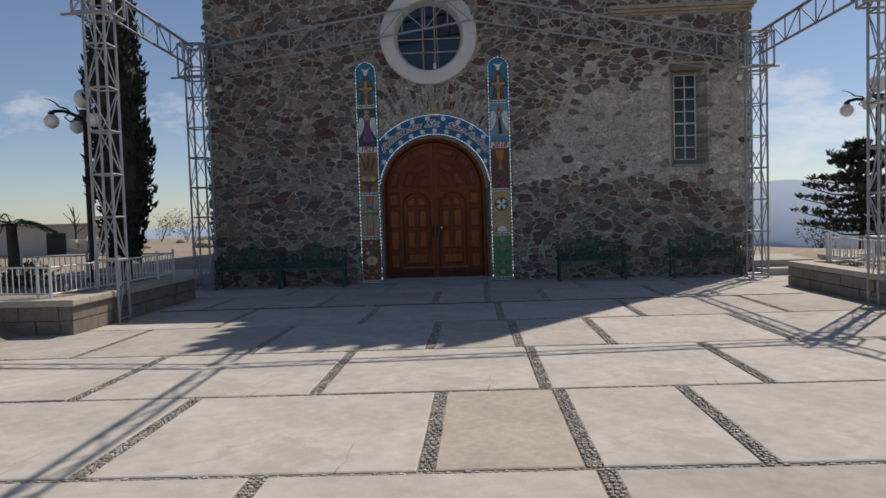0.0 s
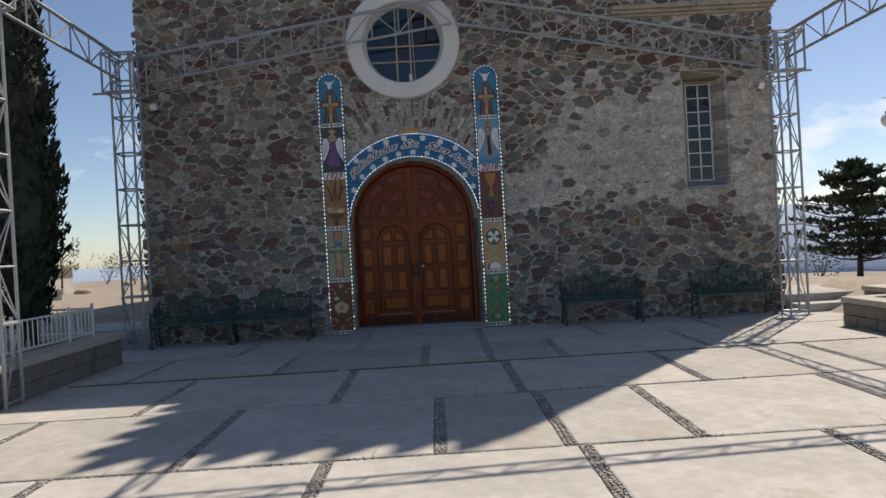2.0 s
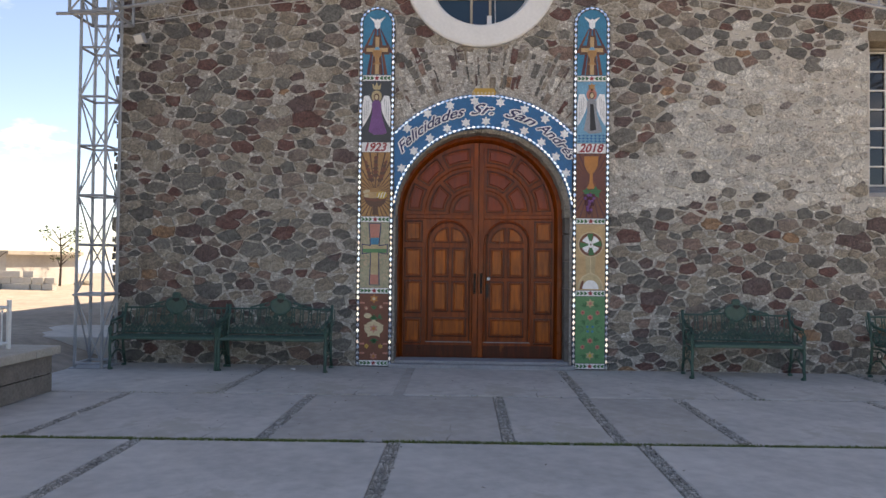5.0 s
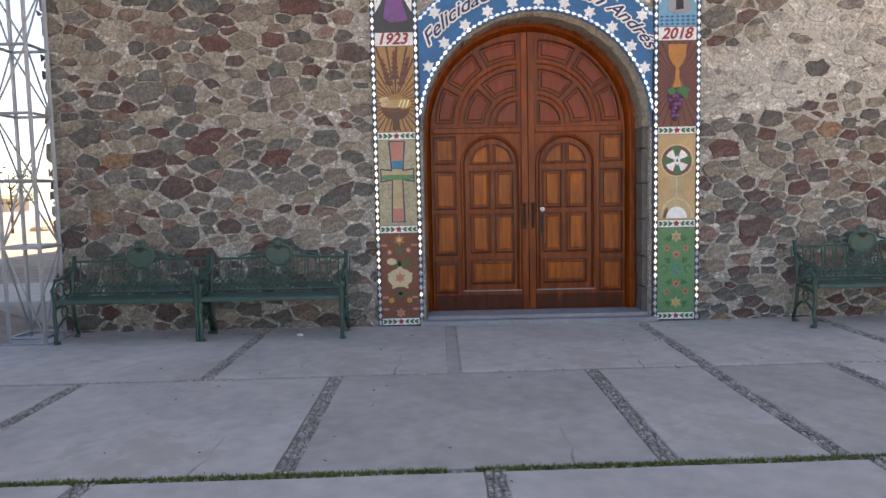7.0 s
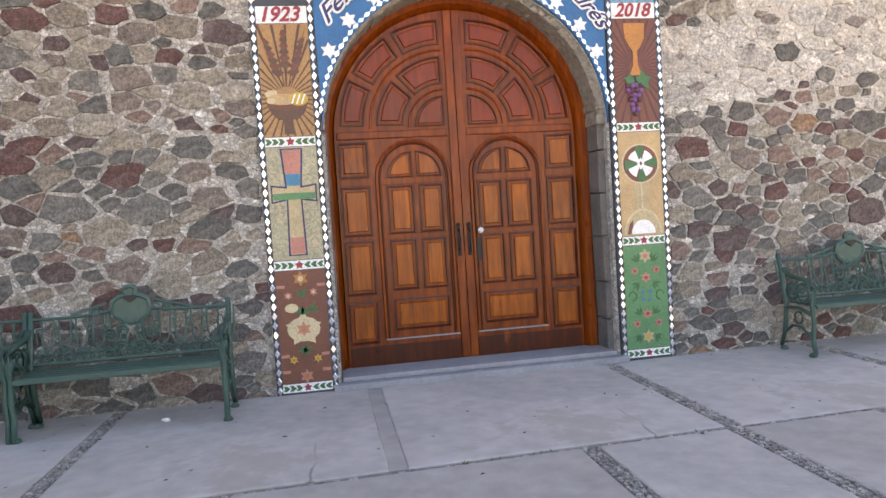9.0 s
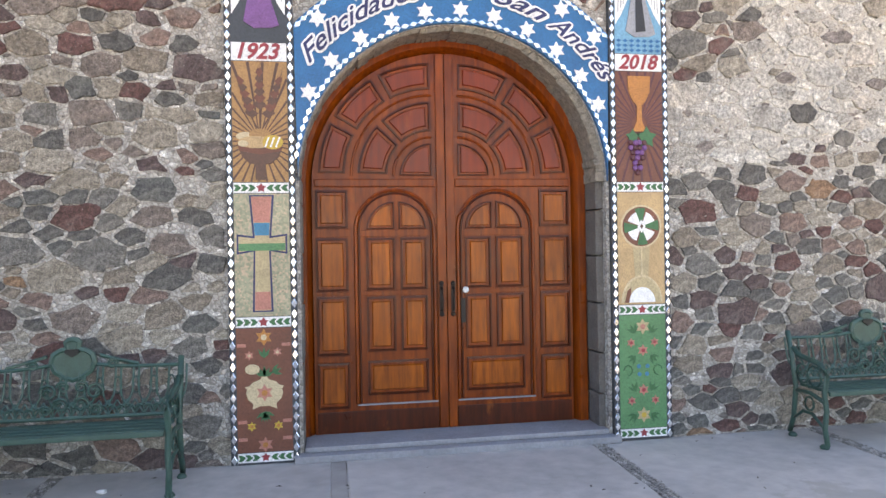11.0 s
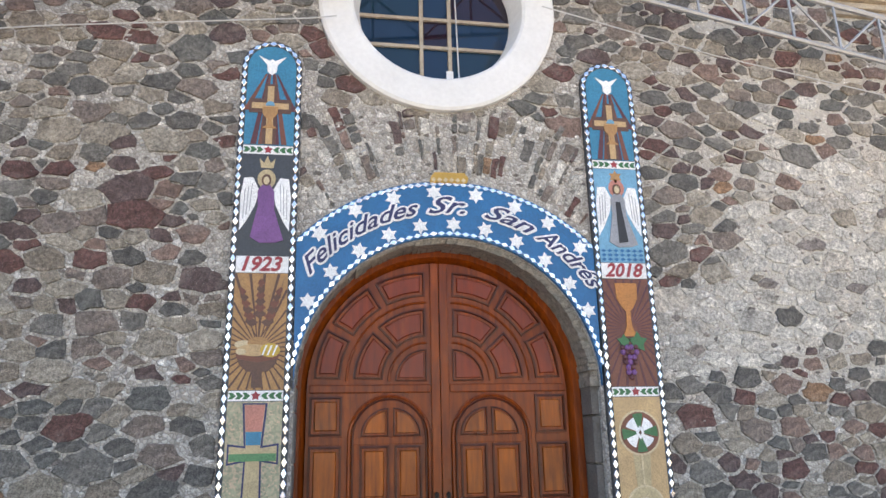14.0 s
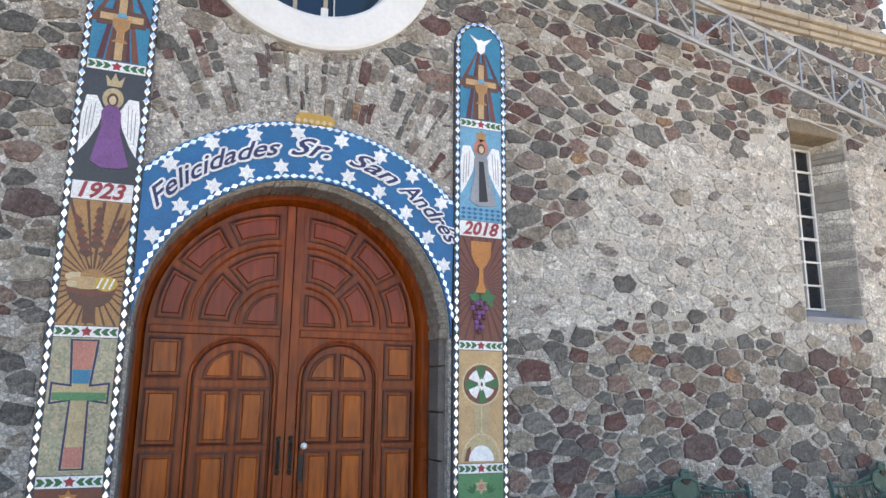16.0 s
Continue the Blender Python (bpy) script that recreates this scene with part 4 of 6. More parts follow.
        for x, z, rx, rz, col, up in ((cx - 0.1, 2.275, 0.062, 0.03, "cream", 3.5), (cx, 2.285, 0.075, 0.045, "ochre", 3.7), (cx - 0.03, 2.235, 0.12, 0.042, "tan", 4.1), (cx + 0.085, 2.235, 0.07, 0.05, "yellow", 4.4), (cx - 0.115, 2.225, 0.035, 0.022, "cream", 4.7)):
            flat("loaf", oval(x, z, rx, rz), col, pn, up)
        for k in range(3):
            x = cx + 0.035 + k * 0.036
            flat("loaf_stripe", [(x - 0.008, 2.2), (x + 0.004, 2.2), (x + 0.03, 2.27), (x + 0.018, 2.27)], "white", pn, 5.0)
        flat("basket_foot", rect(cx - 0.035, cx + 0.035, 1.975, 2.11), "umber", pn, 2.8)
    else:
        flat("field", rect(a, b, fz0, fz1), "brown", pn)
        ray_fan(cx, 2.4, a, b, fz0, fz1, "wine", pn, 36, 0.8, 2)
        flat("chalice", [(cx - 0.022, 2.54), (cx + 0.022, 2.54), (cx + 0.05, 2.57), (cx + 0.085, 2.64), (cx + 0.09, 2.76), (cx - 0.09, 2.76), (cx - 0.085, 2.64), (cx - 0.05, 2.57)], "orange", pn, 2.6)
        flat("chalice_stem", [(cx - 0.055, 2.34), (cx + 0.055, 2.34), (cx + 0.02, 2.42), (cx + 0.018, 2.54), (cx - 0.018, 2.54), (cx - 0.02, 2.42)], "orange", pn, 2.6)
        flat("vine_leaf", star(cx + 0.055, 2.295, 0.085, 5), "leaf", pn, 3), flat("vine_leaf", star(cx - 0.055, 2.3, 0.06, 5), "leaf", pn, 3)
        for row, n in enumerate((4, 4, 3, 3, 2, 2, 1)):
            for k in range(n):
                x = cx - 0.02 + (k - (n - 1) / 2) * 0.037 + random.uniform(-0.004, 0.004)
                ob = lathe(bmesh.new(), [(0.004, -0.006), (0.02, -0.002), (0.022, 0.004), (0.012, 0.012)], (0, 0, 0), 8)
                bmesh.ops.transform(ob, matrix=Matrix.Translation((x, FRONT - 0.008, 2.255 - row * 0.038)) @ pose(0, 0, 0, 90), verts=ob.verts)
                part("grape", ob, C["wine" if random.random() < 0.7 else "purple"], pn)
    # date plate
    flat("date_plate", rect(a, b, 2.80, 2.925), "white", pn, 1.2)
    body = "1923" if left else "2018"
    w0, w1 = text_width(body, 0.15)
    lettering("date", body, 0.15, lambda x, y: (cx - (w0 + w1) / 2 + x, 2.815 + y), "red", pn, 0.004, 2.4)
    # fourth field: a winged shape
    flat("field", rect(a, b, 2.93, 3.73), "slate" if left else "sky", pn)
    if left:
        winged_figure(cx, 3.27, "purple", "purple", pn, "sand")
        flat("crown", [(cx - 0.045, 3.62), (cx + 0.045, 3.62), (cx + 0.06, 3.70), (cx + 0.025, 3.66), (cx, 3.72), (cx - 0.025, 3.66), (cx - 0.06, 3.70)], "sand", pn, 2)
    else:
        winged_figure(cx, 3.3, "grey", "black", pn, "coral")
        flat("gold_star", star(cx, 3.66, 0.06, 6), "ochre", pn, 2)
        for row in range(3):
            for k in range(7):
                x, z = a + 0.03 + k * 0.052, 2.955 + row * 0.036
                flat("wave_tile", [(x, z - 0.014), (x + 0.022, z), (x, z + 0.014), (x - 0.022, z)], "blue", pn, 1.8)
    # top field: cross, cup and dove
    top_poly = [(a, 3.81), (b, 3.81)] + arc(cx, zt, r - 0.046, 0, 180, 16)
    flat("field", top_poly, "teal", pn, 0.9)
    for k, dx in enumerate((-0.16, -0.1, 0.1, 0.16, -0.05, 0.05)):
        foot = 3.815 if abs(dx) < 0.12 else 4.1
        flat("beam_ray", [(cx + dx * 1.15 - 0.022, foot), (cx + dx * 1.15 + 0.022, foot), (cx + dx * 0.25 + 0.006, 4.42), (cx + dx * 0.25 - 0.006, 4.42)], "wine" if k % 2 else "brown", pn, 1.6)
    cr = [(cx - 0.05, 3.815), (cx + 0.05, 3.815), (cx + 0.05, 4.08), (cx + 0.16, 4.08), (cx + 0.16, 4.2), (cx + 0.05, 4.2), (cx + 0.05, 4.33), (cx - 0.05, 4.33), (cx - 0.05, 4.2), (cx - 0.16, 4.2), (cx - 0.16, 4.08), (cx - 0.05, 4.08)]
    flat("cross_edge", cr, "umber", pn, 2.4)
    flat("cross", [(cx - 0.025, 3.818), (cx + 0.025, 3.818), (cx + 0.025, 4.115), (cx + 0.14, 4.115), (cx + 0.14, 4.165), (cx + 0.025, 4.165), (cx + 0.025, 4.31), (cx - 0.025, 4.31), (cx - 0.025, 4.165), (cx - 0.14, 4.165), (cx - 0.14, 4.115), (cx - 0.025, 4.115)], "tan", pn, 3.2)
    flat("cup", [(cx - 0.015, 4.02), (cx - 0.055, 4.07), (cx - 0.06, 4.13), (cx + 0.06, 4.13), (cx + 0.055, 4.07), (cx + 0.015, 4.02), (cx + 0.02, 3.98), (cx + 0.055, 3.95), (cx - 0.055, 3.95), (cx - 0.02, 3.98)], "ochre", pn, 4)
    flat("wafer", oval(cx, 4.14, 0.035, 0.038, 10, 0, 180), "sky", pn, 4.6)
    flat("dove", [(cx, 4.41), (cx + 0.035, 4.44), (cx + 0.04, 4.50), (cx + 0.105, 4.575), (cx + 0.02, 4.535), (cx, 4.55), (cx - 0.02, 4.535), (cx - 0.105, 4.575), (cx - 0.04, 4.50), (cx - 0.035, 4.44)], "white", pn, 3)
    n = 62
    for k in range(n):
        z = 0.04 + k * (zt - 0.04) / n
        diamond(pn, x0 + 0.022, z), diamond(pn, x1 - 0.022, z)
    for k in range(11):
        t = 180 * k / 10
        diamond(pn, cx + (r - 0.022) * math.cos(radians(t)), zt + (r - 0.022) * math.sin(radians(t)), -t)
    return pn


panel(-1.63, -1.165, True)
panel(1.165, 1.63, False)

# ---- blue arch with its words and stars ----
R0, R1 = 1.148, 1.60
band = thing("mosaic_arch", "blue mosaic arch with white stars and lettering over the door", "arch", (0, 0, 3.4))


def spread(line, n):
    return [line[round(i * (len(line) - 1) / (n - 1))] for i in range(n)]


bm = bmesh.new()
U, L = spread([p for p in [(1.163, ARCH_Z + math.sqrt(R1 ** 2 - 1.163 ** 2))] + [q for q in arc(0, ARCH_Z, R1, 0, 180, 120) if abs(q[0]) < 1.16] + [(-1.163, ARCH_Z + math.sqrt(R1 ** 2 - 1.163 ** 2))]], 60), arc(0, ARCH_Z, R0, 0, 180, 59)
fr = [[bm.verts.new((x, y, z)) for x, z in line] for y in (FRONT + 0.012, 0.004) for line in (U, L)]
for p, q in ((fr[0], fr[1]), (fr[3], fr[2]), (fr[2], fr[0]), (fr[1], fr[3])):
    for i in range(59):
        bm.faces.new((p[i], p[i + 1], q[i + 1], q[i]))
bm.normal_update()
part("arch_board", bm, C["blue"], band)
FRONT_PANEL = FRONT
FRONT = FRONT + 0.012
for body, a_mid, size, span in (("Felicidades", 121.5, 0.175, 41), ("Sr.", 91, 0.19, 12), ("San", 70, 0.17, 16), ("Andrés", 46.5, 0.17, 25)):
    w0, w1 = text_width(body, size)
    k = radians(span) * 1.36 / (w1 - w0)

    def bend(x, y, w0=w0, w1=w1, k=k, a_mid=a_mid):
        ang = radians(a_mid) - (x - (w0 + w1) / 2) * k / 1.36
        return (1.335 + y) * math.cos(ang), ARCH_Z + (1.335 + y) * math.sin(ang)
    rim = bmesh.new()
    for k in range(9):
        dx, dy = (0.016 * math.cos(k * 0.698), 0.016 * math.sin(k * 0.698))
        copy = lettering("word_edge", body, size, lambda x, y: bend(x + 0.22 * y + dx, y + dy), "white", band, 0.001, 1.6 + k * 0.12)
        rim.from_mesh(copy.data)
        if k < 8:
            bpy.data.objects.remove(copy)
    rim.to_mesh(copy.data)
    rim.free()
    copy.name = "word_edge"
    lettering("word", body, size, lambda x, y: bend(x + 0.22 * y, y), "navy", band, 0.002, 4.2)
for x, z in ((-1.003, 3.115), (-0.738, 3.309), (-0.447, 3.415), (-0.127, 3.475), (0.209, 3.46), (0.523, 3.374), (0.79, 3.247), (1.042, 3.05)):
    flat("white_star", star(x + 0.01, z, 0.068, 6, random.uniform(-0.2, 0.2)), "white", band, 2)
for x, z in ((-1.072, 2.593), (-0.912, 2.819), (-0.706, 2.987), (-0.481, 3.116), (-0.238, 3.191), (0.023, 3.214), (0.274, 3.178), (0.523, 3.088), (0.746, 2.941), (0.933, 2.756), (1.068, 2.543)):
    flat("white_star", star(x + 0.01, z, 0.066, 6, random.uniform(-0.2, 0.2)), "white", band, 2)
for rr, a0, a1, n in ((R0 + 0.022, 9, 171, 52), (R1 - 0.022, 44, 136, 42)):
    for k in range(n + 1):
        a = a0 + (a1 - a0) * k / n
        diamond(band, rr * math.cos(radians(a)), ARCH_Z + rr * math.sin(radians(a)), -a)
crest = [(-0.15, 3.555), (0.15, 3.555), (0.16, 3.60), (0.13, 3.64), (-0.11, 3.64), (-0.14, 3.60)]
part("gold_crest", prism(bmesh.new(), crest, FRONT - 0.02, 0.004), GOLD, band, "small gold crest on the arch")
for k in range(6):
    x = -0.12 + k * 0.048
    part("crest_tile", prism(bmesh.new(), [(x, 3.555), (x + 0.02, 3.575), (x, 3.595), (x - 0.02, 3.575)], FRONT - 0.026, FRONT - 0.019), C["cream"], band)
FRONT = FRONT_PANEL


# ---- cast iron benches ----
def bench():
    """Length along x, back against +y, feet on z = 0."""
    b = thing("garden_bench", "green cast iron bench with an openwork back against the stone wall", "bench", group="benches along the church front")
    L = 0.66
    for y in (-0.44, -0.36, -0.28, -0.20):
        part("seat_slat", box(-L + 0.02, L - 0.02, y, y + 0.062, 0.395, 0.417, bevel=0.006), BENCH_GREEN, b)
    part("seat_rail", box(-L + 0.02, L - 0.02, -0.465, -0.445, 0.378, 0.412, bevel=0.006), BENCH_GREEN, b)
    for s in (-1, 1):
        x = s * L
        bm = bmesh.new()
        tube(bm, [(x, -0.42, 0.0), (x, -0.455, 0.03), (x, -0.43, 0.14), (x, -0.45, 0.27), (x, -0.43, 0.40), (x, -0.46, 0.52), (x, -0.40, 0.60), (x, -0.28, 0.615), (x, -0.16, 0.63), (x, -0.1, 0.68)], 0.02, 6)
        tube(bm, [(x, -0.08, 0.0), (x, -0.04, 0.03), (x, -0.09, 0.15), (x, -0.12, 0.38), (x, -0.08, 0.6), (x, -0.03, 0.80)], 0.02, 6)
        tube(bm, [(x, -0.44, 0.33), (x, -0.28, 0.37), (x, -0.11, 0.36)], 0.016, 6)
        tube(bm, [(x, -0.43, 0.14), (x, -0.3, 0.22), (x, -0.2, 0.22), (x, -0.1, 0.15)], 0.012, 6)
        for cy, cz, r in ((-0.33, 0.5, 0.075), (-0.2, 0.5, 0.07), (-0.27, 0.29, 0.05)):
            tube(bm, [(x, cy + r * math.cos(k * 0.7), cz + r * math.sin(k * 0.7)) for k in range(9)], 0.009, 5, closed=True)
        lathe(bm, [(0.03, 0.0), (0.034, 0.012), (0.02, 0.03)], (x, -0.425, 0), 8)
        lathe(bm, [(0.03, 0.0), (0.034, 0.012), (0.02, 0.03)], (x, -0.075, 0), 8)
        part("end_frame", bm, BENCH_GREEN, b, smooth=True)
    by = lambda z: -0.115 + (z - 0.42) * 0.2
    part("back_rail", bar((-L, by(0.44), 0.44), (L, by(0.44), 0.44), 0.013), BENCH_GREEN, b)
    rail = [(x, by(0.76), 0.745 + 0.035 * math.exp(-(x / 0.22) ** 2)) for x in [-L + i * 2 * L / 24 for i in range(25)]]
    part("top_rail", tube(bmesh.new(), rail, 0.013, 6), BENCH_GREEN, b)
    bm = bmesh.new()
    n = 12
    w = 2 * L / n
    for i in range(n):
        x = -L + (i + 0.5) * w
        tube(bm, [(x - w * 0.85, by(0.75), 0.75)] + [(x - w * 0.85 * math.cos(a), by(0.62 - 0.13 * math.sin(a)), 0.62 - 0.13 * math.sin(a)) for a in [math.pi * k / 8 for k in range(9)]] + [(x + w * 0.85, by(0.75), 0.75)], 0.0075, 5)
        for d in (-0.25, 0.25):
            tube(bm, [(x + w * d + 0.26 * w * math.cos(a), by(0.475), 0.475 + 0.034 * math.sin(a)) for a in [math.pi * k / 4 for k in range(8)]], 0.006, 4, closed=True)
            tube(bm, [(x + w * d - 0.25 * w, by(0.445), 0.445), (x + w * d + 0.25 * w, by(0.54), 0.54)], 0.0055, 4)
            tube(bm, [(x + w * d + 0.25 * w, by(0.445), 0.445), (x + w * d - 0.25 * w, by(0.54), 0.54)], 0.0055, 4)
        tube(bm, [(x + 0.2 * w * math.cos(a), by(0.63), 0.63 + 0.055 * math.sin(a)) for a in [math.pi * k / 5 for k in range(10)]], 0.0055, 4, closed=True)
    # scrolls below and beside the crest
    for s in (-1, 1):
        for cx, cz, r in ((0.06, 0.52, 0.05), (0.14, 0.60, 0.055), (0.055, 0.63, 0.04), (0.15, 0.49, 0.035), (0.24, 0.77, 0.035)):
            tube(bm, [(s * (cx + r * (1 - k * 0.055) * math.cos(k * 0.7)), by(cz) - 0.008, cz + r * (1 - k * 0.055) * math.sin(k * 0.7)) for k in range(14)], 0.009, 5)
        tube(bm, [(s * 0.16, by(0.82) - 0.005, 0.825), (s * 0.25, by(0.79), 0.80), (s * 0.40, by(0.76), 0.76)], 0.012, 5)
    part("back_lattice", bm, BENCH_GREEN, b)
    half = [(0.0, 0.655), (0.06, 0.675), (0.12, 0.72), (0.145, 0.78), (0.13, 0.845), (0.085, 0.875), (0.05, 0.885), (0.055, 0.92), (0.03, 0.945), (0.0, 0.95)]
    shield = half + [(-x, z) for x, z in half[-2:0:-1]]
    crest = part("crest", ringed(bmesh.new(), [(shield, -0.035), (shield, -0.06), (inset(shield, 0.02), -0.068), (inset(shield, 0.03), -0.06)]), BENCH_GREEN, b, "green shield-shaped crest")
    part("crest_notch", prism(bmesh.new(), [(0.0, 0.82), (0.045, 0.85), (0.04, 0.872), (-0.04, 0.872), (-0.045, 0.85)], -0.074, -0.058), BLACK_METAL, crest)
    return b


first = bench()
first.location = (-2.58, -0.14, 0)
for x, y, turn in ((-3.94, -0.14, 0.5), (3.2, -0.13, -0.8), (5.5, -0.14, 0.0)):
    copy_thing(first, pose(x, y, 0, 0, 0, turn))


# ---- steel lattice towers and beams of the open canopy ----
def lattice_tower(x, y, w, top, foot=0.0, label="grey steel lattice tower of the open canopy frame", left_foot=None, right_foot=None):
    t = thing("truss_tower", label, "tower", (x, y, foot), group="canopy towers")
    h = w / 2
    corners = [(x - h, y - h), (x + h, y - h), (x + h, y + h), (x - h, y + h)]
    for i, (a, b) in enumerate(corners):
        low = left_foot if left_foot is not None and a < x else right_foot if right_foot is not None and a > x else foot
        part("leg", bar((a, b, low), (a, b, top), 0.022), STEEL, t)
    levels = [foot + 0.06, foot + 0.92]
    while levels[-1] + 0.62 < top:
        levels.append(levels[-1] + 0.62)
    levels.append(top - 0.03)
    for k, z in enumerate(levels):
        for i in range(4):
            a, b = corners[i], corners[(i + 1) % 4]
            if left_foot is not None and z < left_foot and min(a[0], b[0]) < x:
                continue
            if right_foot is not None and z < right_foot and max(a[0], b[0]) > x:
                continue
            part("crossbar", bar((*a, z), (*b, z), 0.016, 5), STEEL, t)
            if k + 1 < len(levels):
                z2 = levels[k + 1]
                p, q = ((*a, z), (*b, z2)) if (k + i) % 2 else ((*b, z), (*a, z2))
                part("brace", bar(p, q, 0.010, 5), STEEL, t)
    part("collar_plate", box(x - h - 0.03, x + h + 0.03, y - h - 0.03, y + h + 0.03, foot + 0.90, foot + 0.925), STEEL, t)
    if left_foot is None and right_foot is None:
        part("base_plate", box(x - h - 0.05, x + h + 0.05, y - h - 0.05, y + h + 0.05, foot, foot + 0.012), STEEL, t)
    # wider head that carries the beams
    g = h + 0.1
    bm = bmesh.new()
    z0, z1 = top - 0.68, top - 0.02
    for a, b in ((-g, -g), (g, -g), (g, g), (-g, g)):
        tube(bm, [(x + a, y + b, z0), (x + a, y + b, z1)], 0.02, 5)
    for z in (z0, z1):
        for a, b, c, d in ((-g, -g, g, -g), (g, -g, g, g), (g, g, -g, g), (-g, g, -g, -g)):
            tube(bm, [(x + a, y + b, z), (x + c, y + d, z)], 0.02, 5)
    tube(bm, [(x - g - 0.16, y - g, z0 - 0.03), (x + g + 0.1, y - g, z0 - 0.03)], 0.022, 5)
    tube(bm, [(x - g, y - g, z0), (x + g, y - g, z1)], 0.012, 5)
    part("head_frame", bm, STEEL, t)
    return t


def lattice_beam(p, q, depth, panels, label, chord=0.028):
    """A flat truss from p to q (its upper chord), hanging depth below."""
    p, q = Vector(p), Vector(q)
    b = thing("truss_beam", label, "beam", p, group="canopy beams")
    down = Vector((0, 0, -depth))
    part("top_chord", bar(p, q, chord), STEEL, b)
    part("bottom_chord", bar(p + down, q + down, chord * 0.8), STEEL, b)
    for i in range(panels):
        u, v, w = p.lerp(q, i / panels), p.lerp(q, (i + 1) / panels), p.lerp(q, (i + 0.5) / panels)
        if i:
            part("post", bar(u, u + down, 0.013, 5), STEEL, b)
        a, c = (u, v + down) if i % 2 else (u + down, v)
        part("web_bar", bar(a, c, 0.012, 5), STEEL, b)
    return b


LT, RT = 5.12, 4.80
ROWS = (-0.36, -4.78, -9.2)
lattice_tower(-4.9, -0.36, 0.34, LT), lattice_tower(6.42, -0.72, 0.30, RT)
lattice_tower(-4.51, -4.80, 0.30, LT, left_foot=0.475), lattice_tower(6.46, -4.85, 0.25, RT, right_foot=0.42)
lattice_tower(-5.6, -9.3, 0.34, LT), lattice_tower(7.4, -9.3, 0.30, RT)
APEX = (0.88, 5.9)
gable = "sloping grey steel truss of the canopy gable"
lattice_beam((-4.85, -0.22, 5.10), (APEX[0] - 0.02, -0.24, APEX[1]), 0.48, 12, gable)
lattice_beam((APEX[0] + 0.02, -0.24, APEX[1]), (6.3, -0.2, 4.86), 0.48, 12, gable)
lattice_beam((-4.6, -4.78, 5.10), (APEX[0] - 0.02, -4.8, APEX[1]), 0.35, 12, gable)
lattice_beam((APEX[0] + 0.02, -4.8, APEX[1]), (6.4, -4.85, 4.84), 0.35, 12, gable)
side = "level grey steel side truss of the canopy"
lattice_beam((-4.9, -0.5, 5.06), (-4.72, -4.6, 5.06), 0.42, 7, side)
lattice_beam((6.42, -0.9, 4.76), (6.45, -4.7, 4.76), 0.42, 7, side)
lattice_beam((-4.74, -4.95, 5.06), (-5.5, -9.2, 5.06), 0.42, 7, side)
lattice_beam((6.47, -5.0, 4.76), (7.3, -9.2, 4.76), 0.42, 7, side)
ridge = "grey steel ridge truss of the canopy"
lattice_beam((APEX[0], -0.3, 5.88), (APEX[0], -4.7, 5.88), 0.35, 7, ridge)
lattice_beam((APEX[0], -4.9, 5.88), (APEX[0] + 0.2, -9.2, 5.88), 0.35, 7, ridge)
lattice_beam((-5.5, -9.3, 5.10), (APEX[0] + 0.18, -9.3, 5.9), 0.35, 12, gable)
lattice_beam((APEX[0] + 0.22, -9.3, 5.9), (7.3, -9.3, 4.86), 0.35, 12, gable)
wire = thing("cable", "thin pale cable slung along the church front", "cable", (0, -0.1, 4.5))
part("wire", tube(bmesh.new(), [(-4.8, -0.08, 4.45), (-3, -0.07, 4.72), (-1.1, -0.09, 4.93), (-0.9, -0.12, 4.95)], 0.006, 5), CABLE, wire)
part("wire", tube(bmesh.new(), [(0.85, -0.11, 5.2), (2.4, -0.08, 4.86), (4.2, -0.07, 4.55), (6.35, -0.07, 4.18)], 0.006, 5), CABLE, wire)


def floodlight(x, z, turn):
    f = thing("floodlight", "small square grey floodlight fixed to the stone wall", "floodlight", (x, 0, z), group="wall floodlights")
    m = Matrix.Translation((x, -0.16, z)) @ pose(0, 0, 0, 28, 0, turn)
    bm = box(-0.085, 0.085, -0.025, 0.03, -0.065, 0.065, bevel=0.012)
    bmesh.ops.transform(bm, matrix=m, verts=bm.verts)
    part("housing", bm, STEEL, f)
    bm = box(-0.07, 0.07, -0.031, -0.026, -0.05, 0.05)
    bmesh.ops.transform(bm, matrix=m, verts=bm.verts)
    part("lens", bm, GLOBE, f, "pale glass lens")
    part("bracket", tube(bmesh.new(), [(x, 0.02, z - 0.05), (x, -0.08, z - 0.06), (x, -0.15, z - 0.02)], 0.014, 5), IRON, f)


floodlight(-4.5, 4.25, -25), floodlight(6.3, 4.05, 30)


